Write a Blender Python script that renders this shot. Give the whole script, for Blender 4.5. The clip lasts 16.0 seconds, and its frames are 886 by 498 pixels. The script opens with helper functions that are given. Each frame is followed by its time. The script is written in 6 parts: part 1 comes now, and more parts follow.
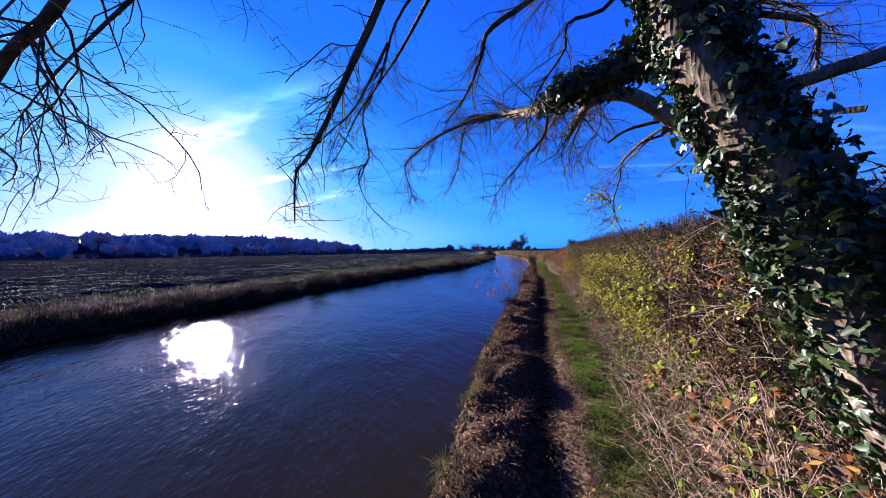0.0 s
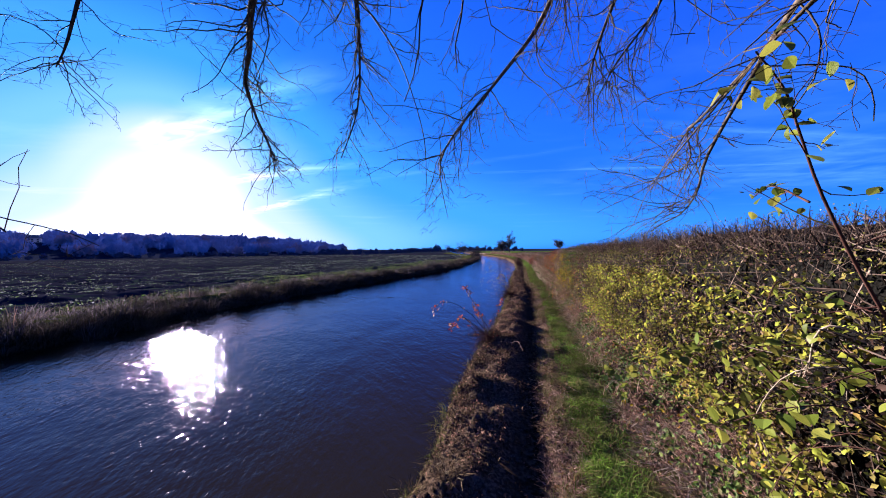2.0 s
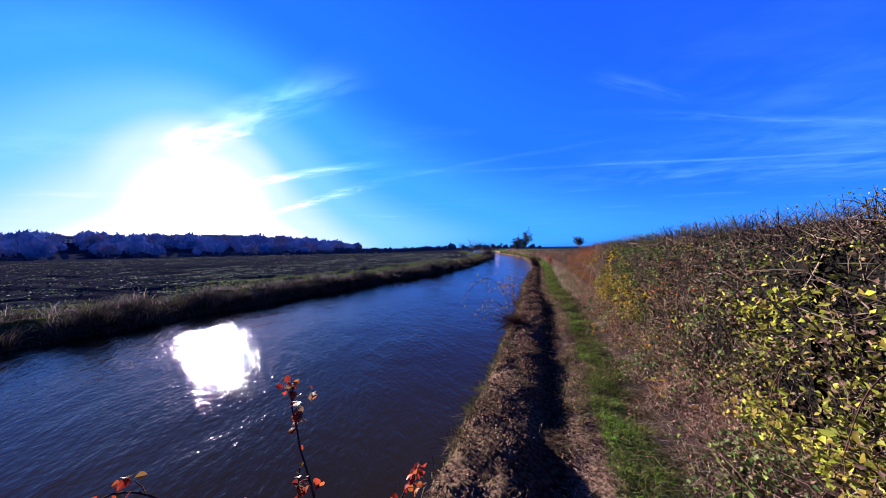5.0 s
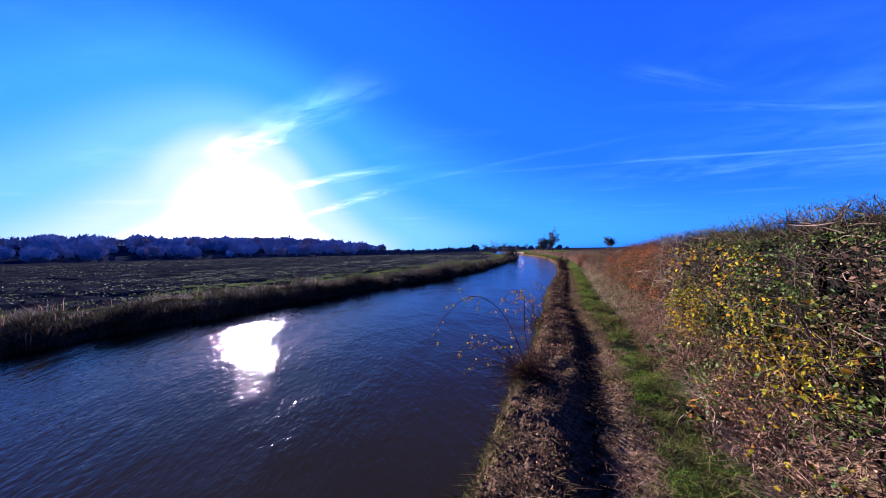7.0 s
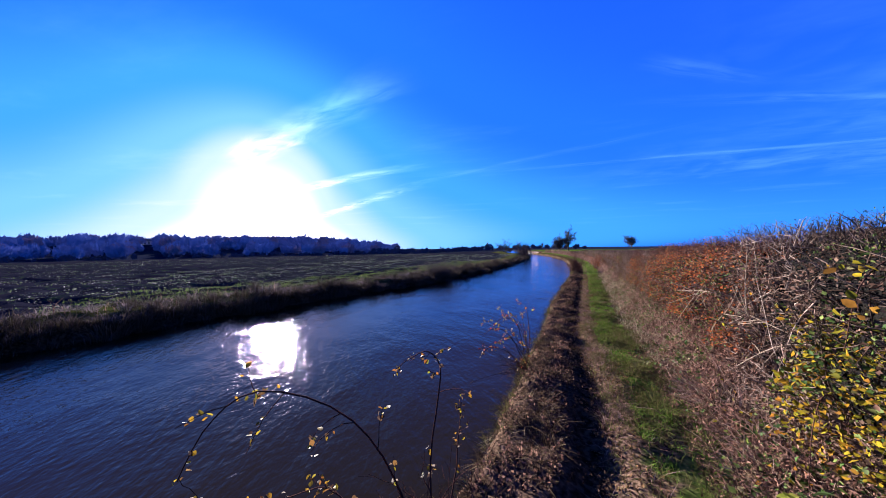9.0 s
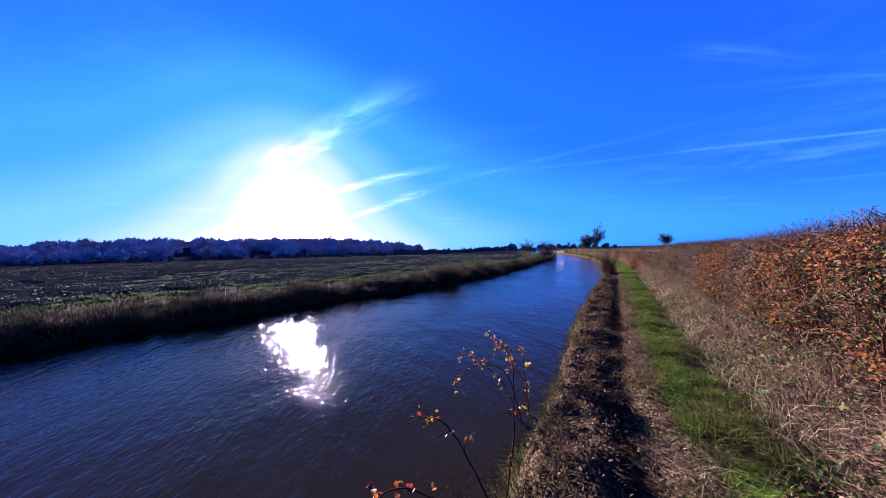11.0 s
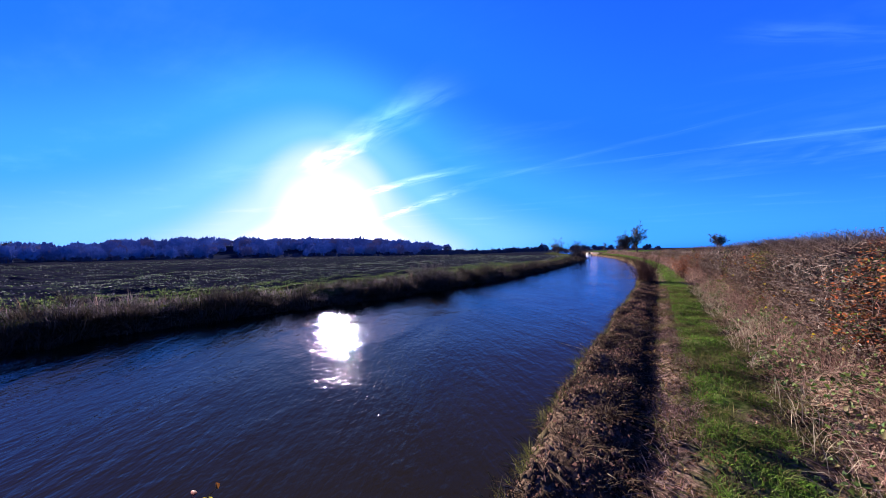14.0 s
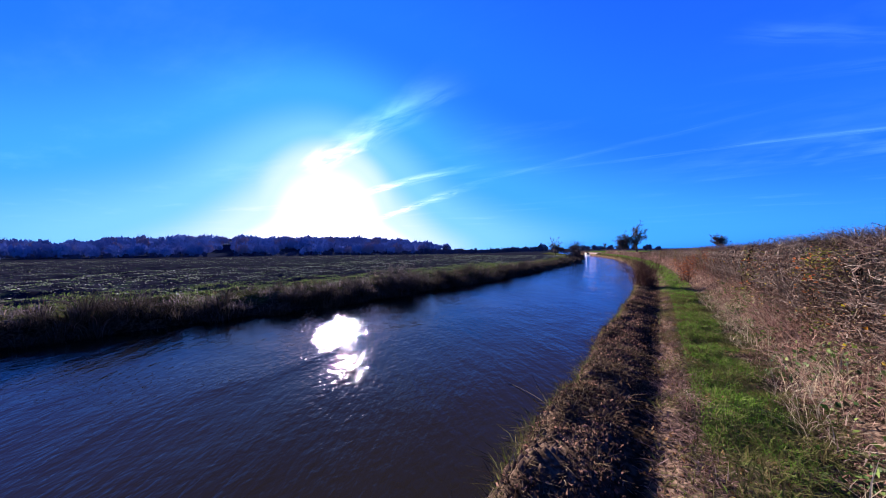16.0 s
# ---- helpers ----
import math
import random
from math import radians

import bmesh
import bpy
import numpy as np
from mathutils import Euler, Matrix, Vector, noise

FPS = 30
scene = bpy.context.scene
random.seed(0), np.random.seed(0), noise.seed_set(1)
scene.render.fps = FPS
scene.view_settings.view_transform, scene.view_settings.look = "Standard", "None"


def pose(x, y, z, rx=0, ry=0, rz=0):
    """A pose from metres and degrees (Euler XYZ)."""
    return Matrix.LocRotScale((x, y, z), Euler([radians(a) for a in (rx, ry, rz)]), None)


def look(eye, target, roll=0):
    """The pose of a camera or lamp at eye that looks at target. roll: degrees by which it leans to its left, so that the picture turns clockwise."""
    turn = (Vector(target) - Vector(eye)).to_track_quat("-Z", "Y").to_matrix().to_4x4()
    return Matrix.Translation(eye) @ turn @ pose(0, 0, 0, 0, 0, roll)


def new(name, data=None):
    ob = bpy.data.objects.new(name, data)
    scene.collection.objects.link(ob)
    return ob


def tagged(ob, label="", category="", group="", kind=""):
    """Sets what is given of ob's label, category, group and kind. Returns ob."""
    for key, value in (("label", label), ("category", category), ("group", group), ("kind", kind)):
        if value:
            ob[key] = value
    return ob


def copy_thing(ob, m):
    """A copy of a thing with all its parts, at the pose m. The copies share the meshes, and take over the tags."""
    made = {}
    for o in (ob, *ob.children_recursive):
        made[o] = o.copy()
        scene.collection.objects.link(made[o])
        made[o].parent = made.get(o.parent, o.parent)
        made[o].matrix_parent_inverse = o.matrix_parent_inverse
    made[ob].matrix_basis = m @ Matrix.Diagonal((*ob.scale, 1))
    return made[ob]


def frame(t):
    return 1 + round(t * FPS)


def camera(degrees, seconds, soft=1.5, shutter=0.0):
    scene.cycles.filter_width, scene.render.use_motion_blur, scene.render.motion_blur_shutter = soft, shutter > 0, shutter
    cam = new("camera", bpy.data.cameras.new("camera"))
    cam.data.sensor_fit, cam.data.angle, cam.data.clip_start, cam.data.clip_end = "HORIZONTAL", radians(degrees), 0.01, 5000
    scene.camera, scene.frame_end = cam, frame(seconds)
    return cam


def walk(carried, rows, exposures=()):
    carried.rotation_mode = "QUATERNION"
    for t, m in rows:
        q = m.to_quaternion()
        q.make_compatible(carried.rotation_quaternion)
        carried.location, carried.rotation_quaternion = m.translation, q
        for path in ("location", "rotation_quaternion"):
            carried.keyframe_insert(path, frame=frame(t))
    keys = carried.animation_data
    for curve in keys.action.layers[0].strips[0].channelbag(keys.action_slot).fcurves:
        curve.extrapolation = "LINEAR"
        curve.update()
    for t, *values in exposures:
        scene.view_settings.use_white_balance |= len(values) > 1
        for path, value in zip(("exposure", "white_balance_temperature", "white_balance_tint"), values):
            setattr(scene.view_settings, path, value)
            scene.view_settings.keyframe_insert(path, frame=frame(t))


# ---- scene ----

cam = camera(113.0, 16.0, soft=1.0)
PATH = [
    (0, (1.267, -2.616, 1.828), (1.072, -0.625, 1.828), -0.3),
    (0.5, (1.434, -1.646, 1.844), (1.257, 0.346, 1.846), -0.3),
    (1, (1.658, -0.759, 1.893), (1.504, 1.235, 1.896), -0.2),
    (1.5, (1.885, 0.054, 1.94), (1.752, 2.049, 1.943), -0.1),
    (2, (2.013, 0.815, 2.006), (1.899, 2.812, 2.006), -0.2),
    (2.5, (2.16, 1.739, 1.983), (2.054, 3.736, 1.985), -0.3),
    (3, (2.352, 2.714, 1.941), (2.244, 4.711, 1.94), -0.3),
    (3.5, (2.59, 3.625, 1.939), (2.472, 5.621, 1.938), -0.3),
    (4, (2.827, 4.52, 1.972), (2.684, 6.515, 1.97), -0.3),
    (4.2, (2.925, 4.871, 1.961), (2.766, 6.865, 1.944), -0.4),
    (6.3, (3.627, 8.35, 1.807), (3.293, 10.322, 1.811), -0.6),
    (6.5, (3.684, 8.661, 1.799), (3.333, 10.63, 1.799), -0.7),
    (7, (3.854, 9.392, 1.786), (3.467, 11.354, 1.788), -0.7),
    (7.5, (4.091, 10.131, 1.78), (3.678, 12.088, 1.781), -0.7),
    (8, (4.324, 10.864, 1.793), (3.885, 12.816, 1.794), -0.6),
    (8.5, (4.524, 11.535, 1.839), (4.065, 13.481, 1.837), -0.7),
    (9, (4.72, 12.236, 1.841), (4.233, 14.176, 1.837), -0.6),
    (9.2, (4.795, 12.535, 1.828), (4.294, 14.472, 1.822), -0.6),
    (11.3, (5.232, 15.82, 1.6), (4.568, 17.706, 1.603), -1.1),
    (11.5, (5.336, 16.114, 1.591), (4.655, 17.994, 1.593), -1.1),
    (12, (5.577, 16.776, 1.621), (4.856, 18.642, 1.625), -1.0),
    (12.5, (5.739, 17.423, 1.621), (4.985, 19.275, 1.626), -0.9),
    (13, (5.851, 18.049, 1.591), (5.069, 19.89, 1.601), -0.6),
    (13.5, (5.941, 18.662, 1.584), (5.134, 20.493, 1.591), -0.7),
    (14, (6.065, 19.359, 1.557), (5.235, 21.178, 1.565), -0.6),
    (14.5, (6.136, 19.954, 1.527), (5.297, 21.77, 1.532), -0.7),
    (15, (6.233, 20.596, 1.499), (5.393, 22.411, 1.504), -0.6),
    (15.5, (6.382, 21.21, 1.507), (5.548, 23.028, 1.51), -0.5),
    (16, (6.564, 21.829, 1.5), (5.732, 23.648, 1.504), -0.3),
]
walk(cam, [(t, look(eye, target, roll)) for t, eye, target, roll in PATH], exposures=[(0.0, 3.1), (16.0, 3.1)])

# ---- world and sun ----
SUN_AZ, SUN_EL = -45.5, 11.0          # degrees from +y towards +x, and above the horizon
world = bpy.data.worlds.new("sky")
scene.world = world
world.use_nodes = True
WT = world.node_tree
WT.nodes.clear()


def wmath(op, a, b=None, clamp=False):
    n = WT.nodes.new("ShaderNodeMath")
    n.operation, n.use_clamp = op, clamp
    for i, v in enumerate((a, b)):
        if v is None:
            continue
        if isinstance(v, (int, float)):
            n.inputs[i].default_value = v
        else:
            WT.links.new(v, n.inputs[i])
    return n.outputs[0]


def wramp(v, lo, hi):
    n = WT.nodes.new("ShaderNodeMapRange")
    n.interpolation_type, n.clamp = "SMOOTHSTEP", True
    WT.links.new(v, n.inputs[0])
    n.inputs[1].default_value, n.inputs[2].default_value = lo, hi
    return n.outputs[0]


sky = WT.nodes.new("ShaderNodeTexSky")
sky.sky_type, sky.sun_disc = "NISHITA", False
sky.sun_elevation, sky.sun_rotation = radians(SUN_EL), radians(SUN_AZ)
sky.altitude, sky.air_density, sky.dust_density, sky.ozone_density = 60, 1.0, 0.5, 3.0
SKY_STRENGTH = 0.12
# the clear winter sky: its brightness from the sky model, its colour from deep blue through cyan to white near the sun
bright = WT.nodes.new("ShaderNodeRGBToBW")
WT.links.new(sky.outputs[0], bright.inputs[0])
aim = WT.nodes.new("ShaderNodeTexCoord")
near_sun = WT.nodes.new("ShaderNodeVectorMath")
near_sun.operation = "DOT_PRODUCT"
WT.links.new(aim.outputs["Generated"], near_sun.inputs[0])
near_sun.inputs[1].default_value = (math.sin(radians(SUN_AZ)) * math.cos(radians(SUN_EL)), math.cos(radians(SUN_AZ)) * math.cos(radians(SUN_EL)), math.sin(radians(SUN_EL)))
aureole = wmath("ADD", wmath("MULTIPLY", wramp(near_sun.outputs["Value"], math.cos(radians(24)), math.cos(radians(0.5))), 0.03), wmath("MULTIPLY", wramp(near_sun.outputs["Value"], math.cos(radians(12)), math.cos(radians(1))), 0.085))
level = wmath("DIVIDE", wmath("LOGARITHM", wmath("MAXIMUM", bright.outputs[0], 0.5), 2.0), 6.0, clamp=True)
tone = WT.nodes.new("ShaderNodeValToRGB")
tone.color_ramp.interpolation = "EASE"
SKY_STOPS = [(0.0, (.012, .114, .66)), (0.18, (.018, .188, .75)), (0.35, (.06, .40, 1.0)), (0.50, (.22, .62, 1.05)), (0.65, (.66, .88, 1.1)), (0.79, (1.3, 1.3, 1.3))]
while len(tone.color_ramp.elements) < len(SKY_STOPS):
    tone.color_ramp.elements.new(0.5)
for e, (p, c) in zip(tone.color_ramp.elements, SKY_STOPS):
    e.position, e.color = p, (*c, 1)
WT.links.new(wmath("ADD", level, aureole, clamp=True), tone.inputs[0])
gam = WT.nodes.new("ShaderNodeVectorMath")
gam.operation = "SCALE"
deep = WT.nodes.new("ShaderNodeVectorMath")
deep.operation = "MULTIPLY"
WT.links.new(tone.outputs[0], deep.inputs[0])
deep.inputs[1].default_value = (1.0, 1.0, 1.35)
WT.links.new(deep.outputs[0], gam.inputs[0])
WT.links.new(wmath("MULTIPLY", wmath("MAXIMUM", wmath("DIVIDE", bright.outputs[0], 15.0), 1.0), 0.130 / SKY_STRENGTH), gam.inputs["Scale"])
coord = WT.nodes.new("ShaderNodeTexCoord")
sep = WT.nodes.new("ShaderNodeSeparateXYZ")
WT.links.new(coord.outputs["Generated"], sep.inputs[0])
up = wmath("MAXIMUM", sep.outputs[2], 0.03)
px, py = wmath("DIVIDE", sep.outputs[0], up), wmath("DIVIDE", sep.outputs[1], up)
comb = WT.nodes.new("ShaderNodeCombineXYZ")
WT.links.new(px, comb.inputs[0])
WT.links.new(py, comb.inputs[1])


def wnoise(scale, detail, stretch=(1, 1, 1), turn=0.0):
    mp = WT.nodes.new("ShaderNodeMapping")
    mp.inputs["Scale"].default_value = stretch
    mp.inputs["Rotation"].default_value = (0, 0, radians(turn))
    WT.links.new(comb.outputs[0], mp.inputs[0])
    n = WT.nodes.new("ShaderNodeTexNoise")
    WT.links.new(mp.outputs[0], n.inputs[0])
    n.inputs["Scale"].default_value, n.inputs["Detail"].default_value = scale, detail
    n.inputs["Roughness"].default_value = 0.6
    return n.outputs[0]


wisp_fine = wnoise(2.2, 8, (0.45, 1.6, 1), 25)
wiggle = wnoise(0.9, 3)


def band(p0, p1, width, strength, fade=0.25):
    """A straight band of cirrus on the cloud plane (horizontal distance over height)."""
    d = Vector((p1[0] - p0[0], p1[1] - p0[1]))
    ln = d.length
    d.normalize()
    along = wmath("ADD", wmath("MULTIPLY", wmath("SUBTRACT", px, p0[0]), d.x), wmath("MULTIPLY", wmath("SUBTRACT", py, p0[1]), d.y))
    across = wmath("ADD", wmath("MULTIPLY", wmath("SUBTRACT", px, p0[0]), -d.y), wmath("MULTIPLY", wmath("SUBTRACT", py, p0[1]), d.x))
    across = wmath("ADD", across, wmath("MULTIPLY", wmath("SUBTRACT", wiggle, 0.5), width * 1.2))
    m = wmath("SUBTRACT", 1.0, wramp(wmath("ABSOLUTE", across), 0.0, width))
    m = wmath("MULTIPLY", m, wramp(along, -fade * ln, fade * ln))
    m = wmath("MULTIPLY", m, wmath("SUBTRACT", 1.0, wramp(along, (1 - fade) * ln, (1 + fade) * ln)))
    # fibres that run along the band
    fib = WT.nodes.new("ShaderNodeCombineXYZ")
    WT.links.new(wmath("MULTIPLY", along, 1.1), fib.inputs[0])
    WT.links.new(wmath("MULTIPLY", across, 2.2 / width * 0.6), fib.inputs[1])
    n = WT.nodes.new("ShaderNodeTexNoise")
    WT.links.new(fib.outputs[0], n.inputs[0])
    n.inputs["Scale"].default_value, n.inputs["Detail"].default_value, n.inputs["Distortion"].default_value = 1.3, 7, 0.8
    return wmath("MULTIPLY", m, wmath("MULTIPLY", wmath("MULTIPLY", wramp(wisp_fine, 0.1, 0.8), wramp(n.outputs[0], 0.28, 0.68)), strength * 1.5))


bands = [band((-2.8, 2.55), (-0.95, 1.7), 0.26, 0.8, 0.25), band((-3.7, 4.2), (-1.5, 3.47), 0.24, 0.9, 0.3),
         band((-5.7, 7.7), (-2.0, 4.75), 0.30, 0.7, 0.3), band((-1.6, 4.3), (1.1, 3.0), 0.13, 0.11), band((0.5, 3.86), (4.4, 3.68), 0.10, 0.26),
         band((1.25, 2.4), (3.9, 2.93), 0.13, 0.20), band((0.75, 1.83), (1.37, 2.15), 0.10, 0.16),
         band((1.2, 1.6), (4.2, 3.6), 0.8, 0.10, 0.3),
         band((1.8, 4.3), (7.0, 4.3), 1.5, 0.24, 0.35), band((2.0, 3.0), (5.5, 3.3), 0.5, 0.15, 0.3)]
total = bands[0]
for bnd in bands[1:]:
    total = wmath("ADD", total, bnd)
veil = wmath("MULTIPLY", wramp(wnoise(0.8, 6, (0.5, 1.3, 1), 20), 0.52, 0.9), 0.22)
total = wmath("MULTIPLY", wmath("ADD", total, veil), wramp(sep.outputs[2], 0.02, 0.12), clamp=True)
mixc = WT.nodes.new("ShaderNodeMix")
mixc.data_type = "RGBA"
WT.links.new(total, mixc.inputs[0])
WT.links.new(gam.outputs[0], mixc.inputs[6])
cloud = WT.nodes.new("ShaderNodeVectorMath")
cloud.operation = "MULTIPLY_ADD"
WT.links.new(gam.outputs[0], cloud.inputs[0])
cloud.inputs[1].default_value = (2.6, 1.15, 1.0)
cloud.inputs[2].default_value = (0.19, 0.45, 0.32)
WT.links.new(cloud.outputs[0], mixc.inputs[7])
bg = WT.nodes.new("ShaderNodeBackground")
WT.links.new(mixc.outputs[2], bg.inputs[0])
bg.inputs[1].default_value = SKY_STRENGTH
wout = WT.nodes.new("ShaderNodeOutputWorld")
WT.links.new(bg.outputs[0], wout.inputs[0])

sun_dir = Vector((math.sin(radians(SUN_AZ)) * math.cos(radians(SUN_EL)), math.cos(radians(SUN_AZ)) * math.cos(radians(SUN_EL)), math.sin(radians(SUN_EL))))
lamp = bpy.data.lights.new("sun", "SUN")
lamp.energy, lamp.angle, lamp.color = 5.0, radians(0.6), (1.0, 0.92, 0.88)
sun = new("sun", lamp)
sun.matrix_world = look(sun_dir * 200, (0, 0, 0))

# ---- materials ----


def material(name):
    m = bpy.data.materials.new(name)
    m.use_nodes = True
    nt = m.node_tree
    return m, nt, nt.nodes["Principled BSDF"]


def ramp_node(nt, stops):
    r = nt.nodes.new("ShaderNodeValToRGB")
    while len(r.color_ramp.elements) < len(stops):
        r.color_ramp.elements.new(0.5)
    for e, (p, c) in zip(r.color_ramp.elements, stops):
        e.position, e.color = p, (*c, 1)
    return r


def spread(cols):
    return [(i / max(1, len(cols) - 1), c) for i, c in enumerate(cols)]


def island_mat(name, cols, rough=0.6, see=0.35, fine=0.25, scale=40.0, spec=0.0, single=False):
    """Many small pieces, each with its own shade; thin ones let some light through."""
    cols = [tuple(0.43 * v for v in c) for c in cols]
    m, nt, b = material(name)
    g = nt.nodes.new("ShaderNodeObjectInfo" if single else "ShaderNodeNewGeometry")
    r = ramp_node(nt, spread(cols))
    nt.links.new(g.outputs["Random" if single else "Random Per Island"], r.inputs[0])
    tc = nt.nodes.new("ShaderNodeTexCoord")
    n = nt.nodes.new("ShaderNodeTexNoise")
    nt.links.new(tc.outputs["Object"], n.inputs[0])
    n.inputs["Scale"].default_value, n.inputs["Detail"].default_value = scale, 4
    mr = nt.nodes.new("ShaderNodeMapRange")
    nt.links.new(n.outputs[0], mr.inputs[0])
    mr.inputs[1].default_value, mr.inputs[2].default_value = 0.3, 0.7
    mr.inputs[3].default_value, mr.inputs[4].default_value = 1 - fine, 1 + fine
    mul = nt.nodes.new("ShaderNodeVectorMath")
    mul.operation = "SCALE"
    nt.links.new(r.outputs[0], mul.inputs[0])
    nt.links.new(mr.outputs[0], mul.inputs["Scale"])
    nt.links.new(mul.outputs[0], b.inputs["Base Color"])
    b.inputs["Roughness"].default_value = rough
    b.inputs["Specular IOR Level"].default_value = spec
    if see > 0:
        t = nt.nodes.new("ShaderNodeBsdfTranslucent")
        nt.links.new(mul.outputs[0], t.inputs[0])
        mx = nt.nodes.new("ShaderNodeMixShader")
        mx.inputs[0].default_value = see
        nt.links.new(b.outputs[0], mx.inputs[1])
        nt.links.new(t.outputs[0], mx.inputs[2])
        nt.links.new(mx.outputs[0], nt.nodes["Material Output"].inputs[0])
    return m


def bark_mat(name, cols, scale=6.0, rough=0.85, bump=0.6, stretch=(1, 1, 0.25)):
    cols = [tuple(0.42 * v for v in c) for c in cols]
    m, nt, b = material(name)
    tc = nt.nodes.new("ShaderNodeTexCoord")
    mp = nt.nodes.new("ShaderNodeMapping")
    mp.inputs["Scale"].default_value = stretch
    nt.links.new(tc.outputs["Object"], mp.inputs[0])
    n = nt.nodes.new("ShaderNodeTexNoise")
    nt.links.new(mp.outputs[0], n.inputs[0])
    n.inputs["Scale"].default_value, n.inputs["Detail"].default_value = scale, 8
    v = nt.nodes.new("ShaderNodeTexVoronoi")
    nt.links.new(mp.outputs[0], v.inputs[0])
    v.inputs["Scale"].default_value = scale * 5
    r = ramp_node(nt, spread(cols))
    mixv = nt.nodes.new("ShaderNodeMath")
    mixv.operation = "MULTIPLY_ADD"
    nt.links.new(v.outputs[0], mixv.inputs[0])
    mixv.inputs[1].default_value = 0.45
    nt.links.new(n.outputs[0], mixv.inputs[2])
    sub = nt.nodes.new("ShaderNodeMapRange")
    nt.links.new(mixv.outputs[0], sub.inputs[0])
    sub.inputs[1].default_value, sub.inputs[2].default_value = 0.35, 0.95
    nt.links.new(sub.outputs[0], r.inputs[0])
    nt.links.new(r.outputs[0], b.inputs["Base Color"])
    b.inputs["Roughness"].default_value = rough
    b.inputs["Specular IOR Level"].default_value = 0.05
    bp = nt.nodes.new("ShaderNodeBump")
    bp.inputs["Strength"].default_value, bp.inputs["Distance"].default_value = bump, 0.02
    nt.links.new(mixv.outputs[0], bp.inputs["Height"])
    nt.links.new(bp.outputs[0], b.inputs["Normal"])
    return m


def plain_mat(name, col, rough=0.6, var=0.2, scale=8.0, metal=0.0):
    m, nt, b = material(name)
    tc = nt.nodes.new("ShaderNodeTexCoord")
    n = nt.nodes.new("ShaderNodeTexNoise")
    nt.links.new(tc.outputs["Object"], n.inputs[0])
    n.inputs["Scale"].default_value, n.inputs["Detail"].default_value = scale, 6
    r = ramp_node(nt, [(0.3, tuple(c * (1 - var) for c in col)), (0.7, tuple(min(1, c * (1 + var)) for c in col))])
    nt.links.new(n.outputs[0], r.inputs[0])
    nt.links.new(r.outputs[0], b.inputs["Base Color"])
    b.inputs["Roughness"].default_value, b.inputs["Metallic"].default_value = rough, metal
    return m


M_DRY = island_mat("dry_grass", [(.022, .015, .011), (.085, .055, .036), (.17, .12, .073), (.05, .031, .022), (.12, .072, .048), (.31, .24, .165)], 0.65, 0.2)
M_RANK = island_mat("rank_grass", [(.03, .024, .022), (.065, .05, .042), (.11, .085, .075), (.045, .045, .025), (.18, .14, .14), (.05, .037, .036)], 0.8, 0.12, spec=0.0)
M_PINK = island_mat("dead_stems", [(.10, .052, .042), (.40, .23, .19), (.23, .115, .095), (.58, .40, .34), (.32, .165, .14), (.05, .03, .025), (.12, .072, .065)], 0.7, 0.25)
M_PALESTEM = island_mat("pale_stems", [(.70, .47, .39), (.26, .15, .12), (.85, .66, .55), (.48, .29, .24), (.15, .085, .07), (.60, .40, .33)], 0.7, 0.25)
M_STRAW = island_mat("straw", [(.48, .38, .27), (.60, .49, .36), (.36, .27, .19)], 0.6, 0.3)
M_STICK = island_mat("bleached_sticks", [(.22, .16, .125), (.36, .28, .22), (.14, .095, .075)], 0.75, 0.0, 0.35, 25)
M_MARGIN = island_mat("margin_grass", [(.11, .085, .10), (.19, .145, .17), (.06, .06, .04), (.30, .245, .30), (.055, .042, .05), (.14, .115, .14)], 0.7, 0.4)
M_GREEN = island_mat("green_grass", [(.08, .15, .02), (.14, .26, .034), (.20, .31, .05), (.08, .18, .024), (.26, .29, .10), (.05, .095, .016)], 0.6, 0.3)
M_BRIGHTGRASS = island_mat("bright_grass", [(.06, .11, .028), (.095, .16, .036), (.13, .18, .055), (.04, .07, .026), (.13, .12, .09), (.03, .035, .035)], 0.6, 0.45)
M_OLIVE = island_mat("rough_grass", [(.08, .09, .025), (.15, .13, .05), (.20, .17, .08), (.07, .10, .02), (.13, .09, .045)], 0.6, 0.35)
M_FIELD = island_mat("field_weeds", [(.075, .11, .05), (.11, .16, .075), (.16, .18, .17), (.07, .065, .08), (.28, .27, .34), (.10, .16, .05)], 0.8, 0.5, spec=0.0)
M_LITTER = island_mat("fallen_leaves", [(.10, .05, .03), (.22, .12, .062), (.07, .04, .024), (.31, .19, .10), (.17, .077, .037)], 0.7, 0.15)
M_TWIG = island_mat("hedge_twigs", [(.06, .042, .038), (.16, .11, .095), (.28, .20, .17), (.12, .075, .065), (.42, .33, .29), (.06, .04, .036), (.26, .18, .155), (.09, .06, .05)], 0.75, 0.0, 0.35, 30)
# hedge twig colours at about half, for contrast in leafy plants
M_DARKTWIG = island_mat("leafy_hedge_twigs", [(.03, .02, .017), (.08, .053, .043), (.16, .11, .09), (.05, .032, .027), (.28, .20, .165), (.03, .02, .017), (.11, .072, .06)], 0.75, 0.0, 0.35, 30)
M_REDTWIG = island_mat("red_twigs", [(.10, .045, .04), (.18, .09, .075), (.08, .045, .045), (.24, .14, .11)], 0.7, 0.0, 0.3, 30)
M_TREETWIG = island_mat("tree_twigs", [(.045, .034, .03), (.08, .06, .05), (.12, .09, .07)], 0.75, 0.0, 0.3, 20)
